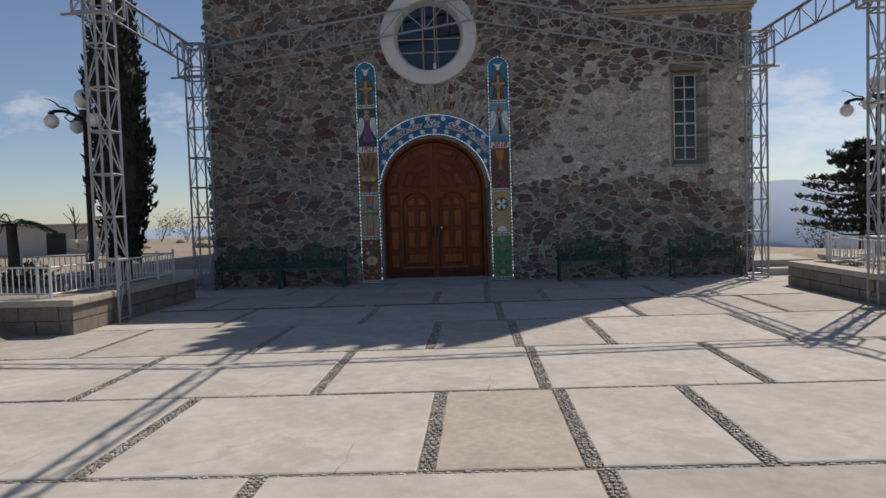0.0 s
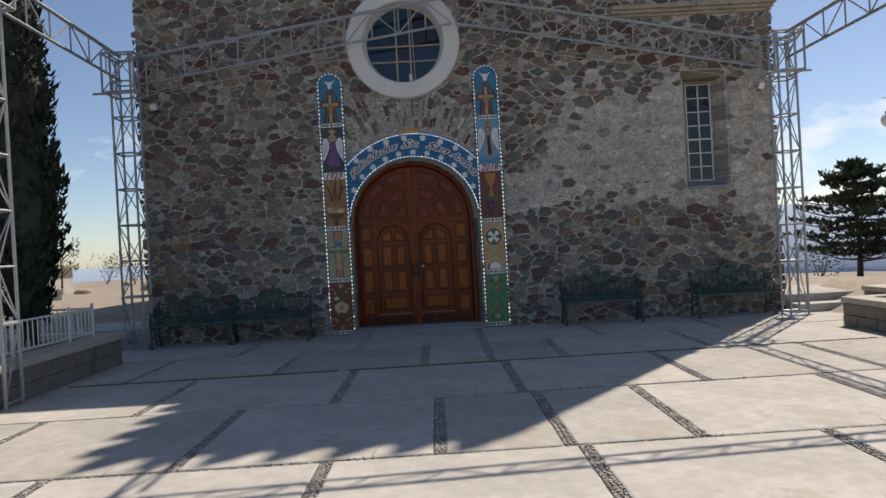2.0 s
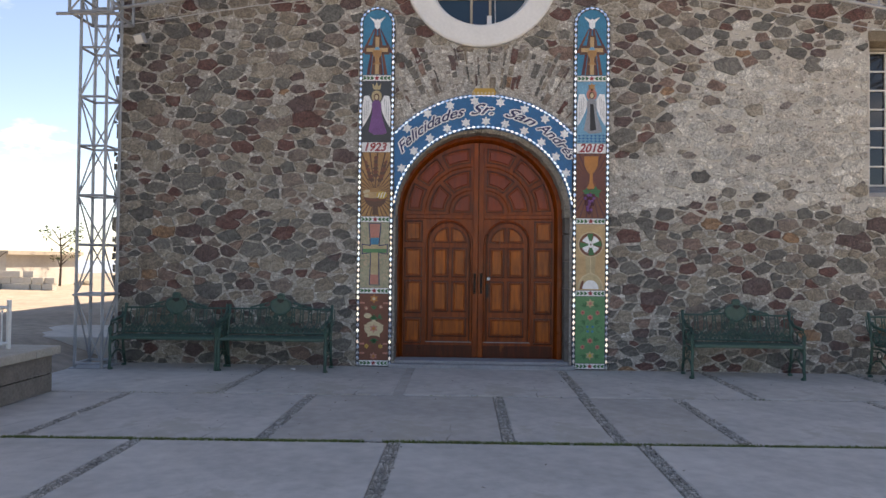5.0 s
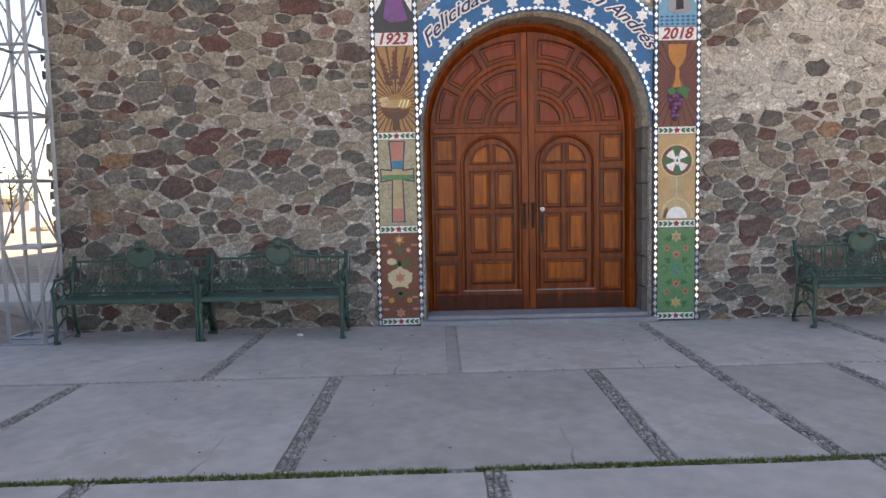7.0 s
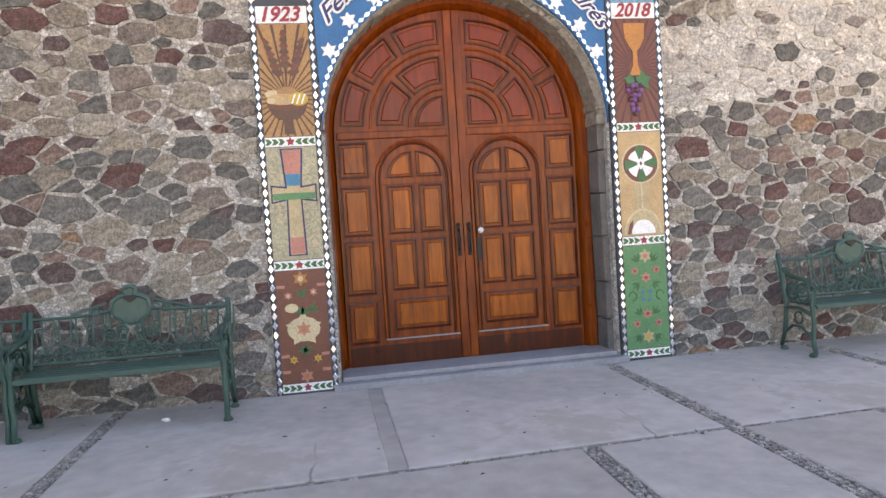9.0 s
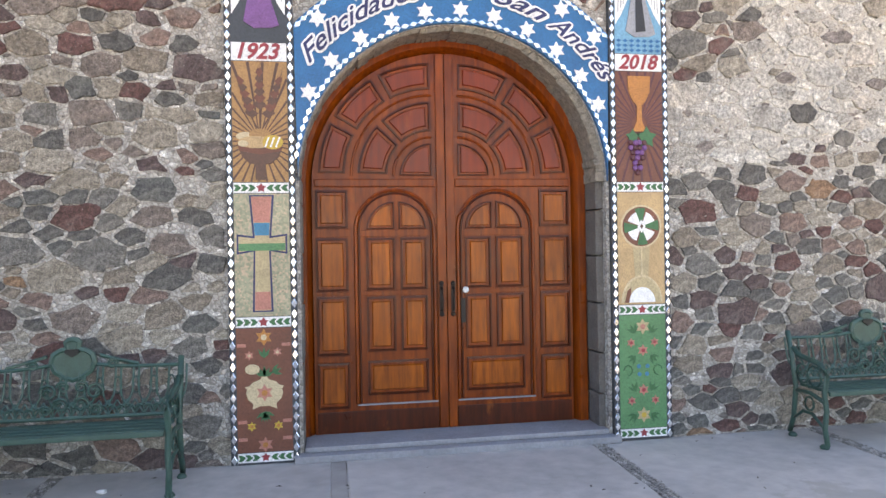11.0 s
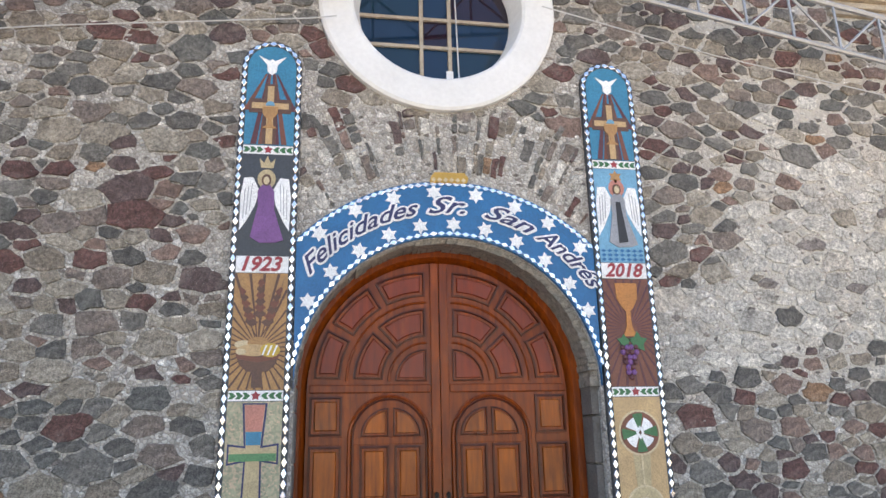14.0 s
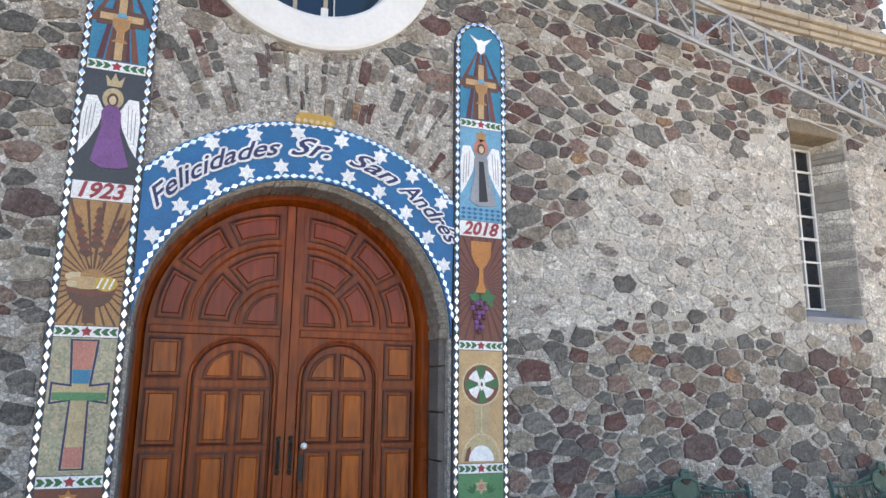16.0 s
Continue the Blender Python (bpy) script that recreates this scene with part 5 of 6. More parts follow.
# ---- planters, terraces and steps ----
def masonry(name, label, x0, x1, y0, y1, h, z=0.0, cap=0.09, over=0.06):
    p = thing(name, label, "planter", ((x0 + x1) / 2, (y0 + y1) / 2, z))
    part("core", box(x0 + 0.03, x1 - 0.03, y0 + 0.03, y1 - 0.03, z, z + h - cap), MORTAR, p)
    rows = 2
    for r in range(rows):
        za, zb = z + (h - cap) * r / rows, z + (h - cap) * (r + 1) / rows
        for face, lo, hi in (("e", y0, y1), ("w", y0, y1), ("s", x0, x1), ("n", x0, x1)):
            u = lo
            while u < hi - 0.05:
                w = min(random.uniform(0.3, 0.6), hi - u)
                e = random.uniform(0.0, 0.012)
                if face in "ew":
                    x = x1 if face == "e" else x0
                    part("block", box(x - 0.035 - e, x + e, u + 0.006, u + w - 0.006, za + 0.006, zb - 0.006), PLANTER_STONE, p)
                else:
                    y = y1 if face == "n" else y0
                    part("block", box(u + 0.006, u + w - 0.006, y - 0.035 - e if face == "n" else y - e, y + e if face == "n" else y + 0.035 + e, za + 0.006, zb - 0.006), PLANTER_STONE, p)
                u += w
    for a, b, c, d in ((x0 - over, x1 + over, y0 - over, y0 + 0.34), (x0 - over, x1 + over, y1 - 0.34, y1 + over), (x0 - over, x0 + 0.34, y0 + 0.345, y1 - 0.345), (x1 - 0.34, x1 + over, y0 + 0.345, y1 - 0.345)):
        part("coping", box(a, b, c, d, z + h - cap, z + h, bevel=0.02), COPING, p)
    part("soil", box(x0 + 0.345, x1 - 0.345, y0 + 0.345, y1 - 0.345, z + h - cap, z + h - 0.03), DIRT, p)
    return p


masonry("raised_planter", "low stone planter with a sandstone coping at the plaza edge", -9.5, -4.46, -5.95, -2.0, 0.47)
masonry("raised_planter", "low stone planter with a pale coping beyond the gap", -9.0, -4.45, -12.0, -7.55, 0.47)
masonry("raised_planter", "long low stone planter with a pale coping beside the steps", 6.37, 11.0, -12.0, -2.25, 0.42, over=0.045)
masonry("raised_planter", "square stone planter with a lamp post behind the railing", 7.7, 11.0, -2.1, -0.65, 0.42)
for k in range(2):
    st = thing("step", "broad pale concrete step beside the church", "step", (7.5, -0.4 + k * 0.42, 0), group="side steps")
    part("step_body", box(WX1 + 0.03, 11.0, -0.5 + k * 0.42, 1.8, k * 0.14 if k else -0.03, 0.14 * (k + 1), bevel=0.012), CONCRETE, st)
st = thing("terrace_kerb", "low dark kerb of the terrace beside the church", "kerb", (-7, 0.4, 0))
part("kerb_body", box(-11.0, WX0 - 0.03, 0.25, 1.9, -0.03, 0.3, bevel=0.02), CONCRETE, st)
st = thing("ramp", "sloping concrete strip behind the planter", "ramp", (-6.5, -0.9, 0))
bm = bmesh.new()
vs = [bm.verts.new(p) for p in ((-11, -1.9, -0.03), (-5.3, -1.9, -0.03), (-5.3, 0.24, -0.03), (-11, 0.24, -0.03), (-11, -1.9, 0.36), (-6.3, -1.9, 0.2), (-5.3, 0.24, 0.03), (-11, 0.24, 0.3))]
for f in ((3, 2, 1, 0), (4, 5, 6, 7), (0, 1, 5, 4), (1, 2, 6, 5), (2, 3, 7, 6), (3, 0, 4, 7)):
    bm.faces.new([vs[i] for i in f])
part("ramp_body", bm, CONCRETE, st)


def fence(points, z, label, h=0.43):
    f = thing("railing", label, "railing", (*points[0], z), group="white railings")
    for (ax, ay), (bx_, by_) in zip(points, points[1:]):
        d = math.hypot(bx_ - ax, by_ - ay)
        n = max(2, round(d / 0.105))
        at = lambda k: (ax + (bx_ - ax) * k, ay + (by_ - ay) * k)
        for zz in (0.055, h - 0.02):
            part("rail", bar((*at(0), z + zz), (*at(1), z + zz), 0.014, 5), FENCE_WHITE, f)
        for i in range(n + 1):
            p = at(i / n)
            if i % 12 == 0:
                part("post", bar((*p, z - 0.005), (*p, z + h + 0.05), 0.024, 6), FENCE_WHITE, f)
            else:
                part("baluster", bar((*p, z + 0.05), (*p, z + h - 0.02), 0.0085, 5), FENCE_WHITE, f)
            if i % 6 == 3:
                bm = tube(bmesh.new(), [(p[0] + 0.038 * math.cos(k) * (bx_ - ax) / d, p[1] + 0.038 * math.cos(k) * (by_ - ay) / d, z + (0.12 if i % 12 == 3 else h - 0.08) + 0.038 * math.sin(k)) for k in [2 * math.pi * j / 10 for j in range(10)]], 0.006, 4, closed=True)
                part("scroll_ring", bm, FENCE_WHITE, f)
    return f


fence([(-9.3, -5.0), (-6.3, -5.4), (-4.85, -5.75), (-4.72, -4.2), (-4.72, -2.3), (-6.4, -2.2), (-9.3, -2.25)], 0.47, "low white iron railing on the stone planter")
fence([(6.86, -11.5), (6.86, -2.55), (10.8, -2.45)], 0.42, "low white iron railing on the long planter")


# ---- street lamps ----
def lamp(x, y, z, top, label):
    l = thing("street_lamp", label, "lamp", (x, y, z), group="globe street lamps")
    h = top - z
    bm = bmesh.new()
    lathe(bm, [(0.11, 0), (0.12, 0.05), (0.08, 0.1), (0.085, 0.35), (0.06, 0.42), (0.055, h * 0.55), (0.07, h * 0.56), (0.05, h * 0.58), (0.045, h - 0.42), (0.085, h - 0.4), (0.05, h - 0.34), (0.06, h - 0.24), (0.1, h - 0.2)], (x, y, z), 12)
    part("pole", bm, BLACK_METAL, l, smooth=True)
    lathe_globe = [(0.02, -0.17)] + [(0.17 * math.sin(radians(a)), -0.17 * math.cos(radians(a))) for a in range(20, 180, 20)] + [(0.01, 0.17)]
    part("globe", lathe(bmesh.new(), lathe_globe, (x, y, top), 18), GLOBE, l, "white opal glass globe", smooth=True)
    for k in range(4):
        a = radians(45 + 90 * k)
        dx, dy = math.cos(a), math.sin(a)
        P = lambda r, zz: (x + dx * r, y + dy * r, top + zz)
        arm = part("arm", tube(bmesh.new(), [P(0.05, -0.36), P(0.2, -0.28), P(0.36, -0.24), P(0.5, -0.26), P(0.54, -0.3)], 0.03, 6), BLACK_METAL, l)
        bm = tube(bmesh.new(), [P(0.2, -0.3), P(0.28, -0.2), P(0.4, -0.17), P(0.47, -0.1), P(0.55, -0.06), P(0.62, -0.05)], 0.02, 5, taper=0.3)
        tube(bm, [P(0.14, -0.36), P(0.24, -0.42), P(0.33, -0.34), P(0.27, -0.3)], 0.014, 5)
        lathe(bm, [(0.05, 0.1), (0.055, 0.13), (0.02, 0.17)], P(0.53, -0.42), 10)
        part("ornament", bm, BLACK_METAL, arm)
        small = [(r * 0.72, zz * 0.72) for r, zz in lathe_globe]
        part("globe", lathe(bmesh.new(), small, P(0.53, -0.43), 14), GLOBE, l, "white opal glass globe", smooth=True)


lamp(-5.97, -2.75, 0.44, 3.66, "black iron street lamp with five white globes in the planter")
lamp(8.4, -1.35, 0.39, 3.62, "black iron street lamp with five white globes behind the railing")


# ---- trees and shrubs ----
def tufts(bm, centre, radius, n, size, up=0.5, flat_=1.0):
    """Small leaf blades scattered in a clump."""
    c = Vector(centre)
    for _ in range(n):
        d = Vector((random.gauss(0, 1), random.gauss(0, 1), random.gauss(0, 1) * flat_)).normalized() * radius * random.uniform(0.35, 1.0) ** 0.6
        d.z *= flat_
        p = c + d
        w = (d.normalized() + Vector((0, 0, up)) + Vector((random.uniform(-0.6, 0.6), random.uniform(-0.6, 0.6), random.uniform(-0.4, 0.4)))).normalized()
        s = w.cross(Vector((random.uniform(-1, 1), random.uniform(-1, 1), random.uniform(-1, 1)))).normalized()
        k = size * random.uniform(0.6, 1.4)
        bm.faces.new([bm.verts.new(p - s * k * 0.28), bm.verts.new(p + w * k * 0.5 - s * k * 0.1), bm.verts.new(p + w * k), bm.verts.new(p + s * k * 0.28)])


def cypress(x, y, z, h, r):
    t = thing("cypress_tree", "tall dark columnar cypress growing in the planter", "tree", (x, y, z))
    part("trunk", tube(bmesh.new(), [(x, y, z - 0.05), (x + 0.02, y, z + 0.5), (x, y, z + 1.4), (x, y, z + h * 0.8)], 0.13, 9, taper=0.3), BARK, t, smooth=True)
    bm = bmesh.new()
    core = []
    for i in range(26):
        k = i / 25
        rad = r * (0.5 + 0.5 * math.sin(min(1, k * 3.2) * math.pi / 2)) * (1 - max(0, k - 0.55) / 0.45 * 0.85) * (0.9 + 0.2 * noise.noise((k * 9, x, 0)))
        core.append((max(0.03, rad * 0.82), 0.42 + k * (h - 0.42)))
        for j in range(26):
            a = random.uniform(0, 2 * math.pi)
            q = rad * (0.86 + 0.3 * noise.noise((math.cos(a) * 1.3, math.sin(a) * 1.3, k * 11)))
            tufts(bm, (x + q * math.cos(a), y + q * math.sin(a), z + 0.45 + k * (h - 0.5) + random.uniform(-0.12, 0.12)), 0.13, 13, 0.11, 1.6)
    part("crown", bm, CYPRESS, t, "dense dark green foliage")
    part("crown_core", lathe(bmesh.new(), core, (x, y, z), 14), CYPRESS, t)


def cedar(x, y, z, h, spread_, label, name="cedar_tree"):
    t = thing(name, label, "tree", (x, y, z))
    trunk = part("trunk", tube(bmesh.new(), [(x, y, z - 0.1), (x + 0.05, y, z + h * 0.3), (x - 0.03, y, z + h * 0.7), (x, y, z + h)], h * 0.03, 8, taper=0.25), BARK, t, smooth=True)
    bm = bmesh.new()
    for i in range(46):
        k = 0.16 + 0.84 * i / 45
        a = i * 2.4 + random.uniform(-0.4, 0.4)
        reach = spread_ * math.sin(math.pi * min(1, 0.18 + 0.80 * k)) ** 0.7 * random.uniform(0.6, 1.1)
        p = Vector((x, y, z + h * k))
        q = p + Vector((math.cos(a) * reach, math.sin(a) * reach, h * 0.05 + random.uniform(-0.05, 0.08) * h))
        part("limb", tube(bmesh.new(), [p, p.lerp(q, 0.5) + Vector((0, 0, -0.03 * h)), q], 0.012 * h, 5, taper=0.3), BARK, trunk)
        for s in range(6):
            m = p.lerp(q, 0.35 + 0.65 * s / 5)
            tufts(bm, m + Vector((random.uniform(-0.1, 0.1) * h * 0.4, random.uniform(-0.1, 0.1) * h * 0.4, 0.02 * h)), h * 0.075, 30, h * 0.045, 0.9, 0.45)
    part("crown", bm, CEDAR, t, "layered dark green needle foliage")


def shrub(x, y, z, r, h, label, material=SHRUB, n=260):
    s = thing("shrub", label, "shrub", (x, y, z))
    bm = bmesh.new()
    for k in range(5):
        a = random.uniform(0, 6.28)
        tube(bm, [(x, y, z - 0.03), (x + 0.4 * r * math.cos(a), y + 0.4 * r * math.sin(a), z + h * 0.7)], 0.02, 5, taper=0.4)
    part("stem", bm, BARK, s)
    bm = bmesh.new()
    for _ in range(9):
        tufts(bm, (x + random.uniform(-0.6, 0.6) * r, y + random.uniform(-0.6, 0.6) * r, z + h * random.uniform(0.35, 0.8)), r * 0.45, n // 9, 0.1, 0.6)
    part("leaves", bm, material, s)


cypress(-5.38, -2.75, 0.44, 6.1, 0.52)
cedar(15.1, 11.5, ground_height(15.1, 11.5), 3.7, 1.9, "wide dark cedar with layered branches on the slope")
cedar(18.0, 11.0, ground_height(18.0, 11.0), 4.9, 1.5, "taller dark conifer beside the cedar")
cedar(13.2, 4.6, ground_height(13.2, 4.6), 2.3, 0.7, "slim dark conifer behind the railing")
shrub(12.6, 9.5, ground_height(12.6, 9.5), 0.8, 0.9, "low grey-green bush on the earth bank")
for x, y, r, h in ((8.0, -3.4, 0.4, 0.35), (9.0, -4.5, 0.5, 0.4), (7.9, -6.0, 0.45, 0.35), (9.6, -3.0, 0.4, 0.35)):
    shrub(x, y, 0.38, r, h, "low green plant in the long planter", n=200)
for x, y, r, h in ((-6.5, -3.7, 0.35, 0.4), (-7.9, -3.0, 0.4, 0.45), (-8.4, -4.0, 0.4, 0.4)):
    shrub(x, y, 0.43, r, h, "dark green plant in the raised planter", n=220)
for x, y, r, h in ((-17, 27, 1.3, 2.0), (-20, 30, 1.4, 1.8), (-14, 26, 1.0, 1.6), (-22, 26, 0.9, 1.2)):
    shrub(x, y, ground_height(x, y), r, h, "dark shrub at the rim of the hill", CEDAR, 500)
bm = bmesh.new()
for _ in range(5200):
    x, y = random.uniform(6.7, 10.6), random.uniform(-11.5, -2.7)
    k = random.uniform(0.03, 0.09)
    a = random.uniform(0, 6.28)
    bm.faces.new([bm.verts.new((x - 0.008 * math.cos(a), y - 0.008 * math.sin(a), 0.385)), bm.verts.new((x + 0.008 * math.cos(a), y + 0.008 * math.sin(a), 0.385)), bm.verts.new((x + random.uniform(-0.03, 0.03), y + random.uniform(-0.03, 0.03), 0.385 + k))])
tagged(part("grass", bm, GRASS), "short green grass in the long planter", "grass", kind="stuff")


def palm(x, y, z, h):
    p = thing("palm_tree", "small palm with drooping fronds in the planter", "palm", (x, y, z))
    part("trunk", tube(bmesh.new(), [(x, y, z - 0.03), (x + 0.02, y, z + h * 0.5), (x, y, z + h)], 0.1, 9, taper=0.8), BARK, p)
    for k in range(15):
        a, up = k * 2.4, random.uniform(0.1, 0.55)
        bm = bmesh.new()
        pts = [Vector((x + math.cos(a) * d, y + math.sin(a) * d, z + h + up * d * 1.6 - d * d * 0.9)) for d in (0, 0.2, 0.4, 0.6, 0.75)]
        tube(bm, pts, 0.01, 4)
        sidev = Vector((-math.sin(a), math.cos(a), 0))
        for i in range(1, 14):
            d = i / 14 * 4
            m = pts[int(d)].lerp(pts[min(4, int(d) + 1)], d % 1)
            for s in (-1, 1):
                tip = m + sidev * s * 0.16 + Vector((math.cos(a) * 0.1, math.sin(a) * 0.1, -0.05))
                bm.faces.new([bm.verts.new(m), bm.verts.new(m + Vector((math.cos(a) * 0.02, math.sin(a) * 0.02, 0.004))), bm.verts.new(tip)])
        part("frond", bm, SHRUB, p)


palm(-7.05, -3.3, 0.43, 1.05)


def sapling(x, y, h, leafy, label):
    z = ground_height(x, y)
    s = thing("young_tree", label, "tree", (x, y, z))
    bm = tube(bmesh.new(), [(x, y, z - 0.1), (x + 0.04, y, z + h * 0.5), (x - 0.02, y, z + h)], 0.05, 6, taper=0.4)
    leaves = bmesh.new()
    for k in range(9):
        a, b = random.uniform(0, 6.28), random.uniform(0.35, 0.9)
        q = (x + math.cos(a) * h * 0.28, y + math.sin(a) * h * 0.28, z + h * (b + 0.22))
        tube(bm, [(x, y, z + h * b), q], 0.022, 5, taper=0.4)
        if leafy:
            tufts(leaves, q, 0.22, 26, 0.11)
    part("trunk", bm, BARK, s)
    if leafy:
        part("leaves", leaves, SHRUB, s)
    else:
        leaves.free()


sapling(-14.6, 15.0, 1.9, True, "thin young tree with few leaves on bare earth")
sapling(-15.4, 12.5, 1.9, False, "leafless young tree by a pile of blocks")
low = thing("low_building", "pale plastered low building on the bare hilltop", "building", (-20, 14, 0.3))
part("wall", box(-26, -15.2, 13, 17, 0.0, 1.45), PLASTER, low)
part("roof", box(-26.2, -15.0, 12.8, 17.2, 1.45, 1.58), COPING, low)
# flat near-black slab paints the shade of an open doorway
part("doorway_shade", box(-16.9, -16.1, 12.95, 12.995, 0.1, 1.2), INTERIOR_SHADE, low)
pile = thing("block_pile", "stacked pale building blocks on the earth", "blocks", (-13.6, 11.2, 0.35))
for i in range(26):
    x, y, z = -14.8 + (i % 7) * 0.34 + random.uniform(-0.05, 0.05), 11.1 + random.uniform(-0.08, 0.08), 0.2 + (i // 7) * 0.19
    part("block", box(x, x + 0.32, y, y + 0.2, z, z + 0.18, bevel=0.01), PLASTER, pile)
for i in range(24):
    x, y = random.uniform(-17, -8), random.uniform(16, 34)
    z, r = ground_height(x, y), random.uniform(0.12, 0.45)
    bm = bmesh.new()
    bmesh.ops.create_icosphere(bm, subdivisions=2, radius=r)
    for v in bm.verts:
        v.co = Vector((v.co.x * 1.4, v.co.y, v.co.z * 0.7)) * (1 + 0.35 * noise.noise(v.co * 3 + Vector((i, 0, 0)))) + Vector((x, y, z + r * 0.2))
    tagged(part("boulder", bm, SANDSTONE), "weathered brown boulder on bare earth", "boulder", group="boulders on the hilltop")

# ---- plaza floor: concrete slabs, cobbled strips and open joints ----
floor = thing("floor", "plaza of poured concrete slabs with cobbled strips between", "floor", (0, 0, 0), kind="structure")
SLOPE = 0.025
LINES = [0.0, -1.87, -3.68, -5.55, -7.42, -9.2, -10.93, -12.72, -14.5, -16.3, -18.1]
CUTS = [(-2.76, -0.9, 1.02, 2.83, 4.72), (-3.66, -1.78, 0.13, 1.0, 1.96, 3.9), (-2.71, -0.75, 1.15, 3.03, 4.95), (-3.55, -1.63, 0.31, 1.27, 2.25, 4.15),
        (-2.5, -0.51, 1.36, 3.15, 5.0), (-3.4, -1.45, 0.52, 1.45, 2.42, 4.3), (-2.4, -0.4, 1.5, 3.4, 5.2), (-3.3, -1.4, 0.6, 1.6, 2.6, 4.4),
        (-2.3, -0.3, 1.7, 3.5, 5.3), (-3.2, -1.3, 0.7, 1.7, 2.7, 4.5)]
strips = []
for r in range(10):
    ya, yb = LINES[r], LINES[r + 1]
    edges = [-7.5] + list(CUTS[r]) + [8.6]
    for i in range(len(edges) - 1):
        gap = 0.052
        x0, x1 = edges[i] + (gap if i else 0), edges[i + 1] - (gap if i + 2 < len(edges) else 0)
        j = 0.024 if r else 0.0
        top = -j if r else -0.012
        P = [(x0, ya - 0.0 + SLOPE * x0 * (r > 0) + top), (x1, ya + SLOPE * x1 * (r > 0) + top), (x1, yb + SLOPE * x1 + 0.026), (x0, yb + SLOPE * x0 + 0.026)]
        bm = bmesh.new()
        n = 10
        ring = []
        for k in range(4):
            (ax, ay), (cx, cy) = P[k], P[(k + 1) % 4]
            for q in range(n):
                u = q / n
                wob = 0.006 * noise.noise((ax * 3 + u * 9, ay * 3, k)) if q else 0
                dx, dy = cx - ax, cy - ay
                d = math.hypot(dx, dy)
                ring.append((ax + dx * u - dy / d * wob, ay + dy * u + dx / d * wob))
        mid = (sum(p[0] for p in ring) / len(ring), sum(p[1] for p in ring) / len(ring))
        lift = random.uniform(-0.003, 0.003)
        shrink = lambda p, k: (p[0] + (mid[0] - p[0]) / max(0.2, math.hypot(mid[0] - p[0], mid[1] - p[1])) * k, p[1] + (mid[1] - p[1]) / max(0.2, math.hypot(mid[0] - p[0], mid[1] - p[1])) * k)
        lo = [bm.verts.new((*p, -0.038)) for p in ring]
        hi = [bm.verts.new((*p, lift - 0.006)) for p in ring]
        tp = [bm.verts.new((*shrink(p, 0.012), lift)) for p in ring]
        for s, t in ((lo, hi), (hi, tp)):
            for k in range(len(ring)):
                bm.faces.new((s[k], s[(k + 1) % len(ring)], t[(k + 1) % len(ring)], t[k]))
        bm.faces.new(tp)
        bmesh.ops.translate(bm, verts=bm.verts, vec=(-mid[0], -mid[1], 0))
        ob = part("slab", bm, PATCHED if (r, i) == (5, 3) else CONCRETE, floor)
        ob.location = (mid[0], mid[1], 0)
        if i and (r, i) == (0, 2):
            part("infill", box(edges[i] - 0.05, edges[i] + 0.05, yb + 0.01, ya - 0.02, -0.03, -0.005), CONCRETE, floor)
        elif i:
            strips.append((edges[i], ya + SLOPE * edges[i], yb + SLOPE * edges[i]))
bm = bmesh.new()
bx(bm, -7.5, 8.6, -18.5, 0.0, -0.05, -0.013)
part("bedding", bm, JOINT, floor, "dark earth in the open joints")
verts, faces = [], []
for x, ya, yb in strips:
    y = yb + 0.02
    while y < ya - 0.03:
        step = random.uniform(0.03, 0.05)
        u = x - 0.046
        while u < x + 0.04:
            w = random.uniform(0.024, 0.048)
            cx, cy, h = u + w / 2, y + step / 2 + random.uniform(-0.006, 0.006), random.uniform(-0.004, 0.001)
            m, k0 = 6, len(verts)
            turn = random.uniform(0, 1)
            for ring, zz in ((1.0, -0.016), (0.7, h)):
                for a in range(m):
                    t = 2 * math.pi * a / m + turn
                    verts.append((cx + w * 0.52 * ring * math.cos(t), cy + step * 0.52 * ring * math.sin(t), zz))
            faces += [(k0 + a, k0 + (a + 1) % m, k0 + m + (a + 1) % m, k0 + m + a) for a in range(m)]
            faces.append(tuple(k0 + m + a for a in range(m)))
            u += w
        y += step
for line in LINES[1:7]:
    x = -4.4
    while x < 6.3:
        w, d = random.uniform(0.03, 0.065), random.uniform(0.03, 0.045)
        cx, cy, h, k0, m = x + w / 2, line + SLOPE * x + random.uniform(-0.004, 0.006), random.uniform(-0.009, -0.003), len(verts), 6
        for ring, zz in ((1.0, -0.016), (0.7, h)):
            verts += [(cx + w * 0.52 * ring * math.cos(math.pi * a / 3 + 0.3), cy + d * 0.52 * ring * math.sin(math.pi * a / 3 + 0.3), zz) for a in range(m)]
        faces += [(k0 + a, k0 + (a + 1) % m, k0 + m + (a + 1) % m, k0 + m + a) for a in range(m)]
        faces.append(tuple(k0 + m + a for a in range(m)))
        x += w * random.choice((1.0, 1.0, 1.6))
me = bpy.data.meshes.new("cobbles")
me.from_pydata(verts, [], faces)
me.materials.append(COBBLE)
cob = new("cobbles", me)
cob.parent = floor
tagged(cob, "small grey river cobbles set in strips", kind="stuff")
bm = bmesh.new()
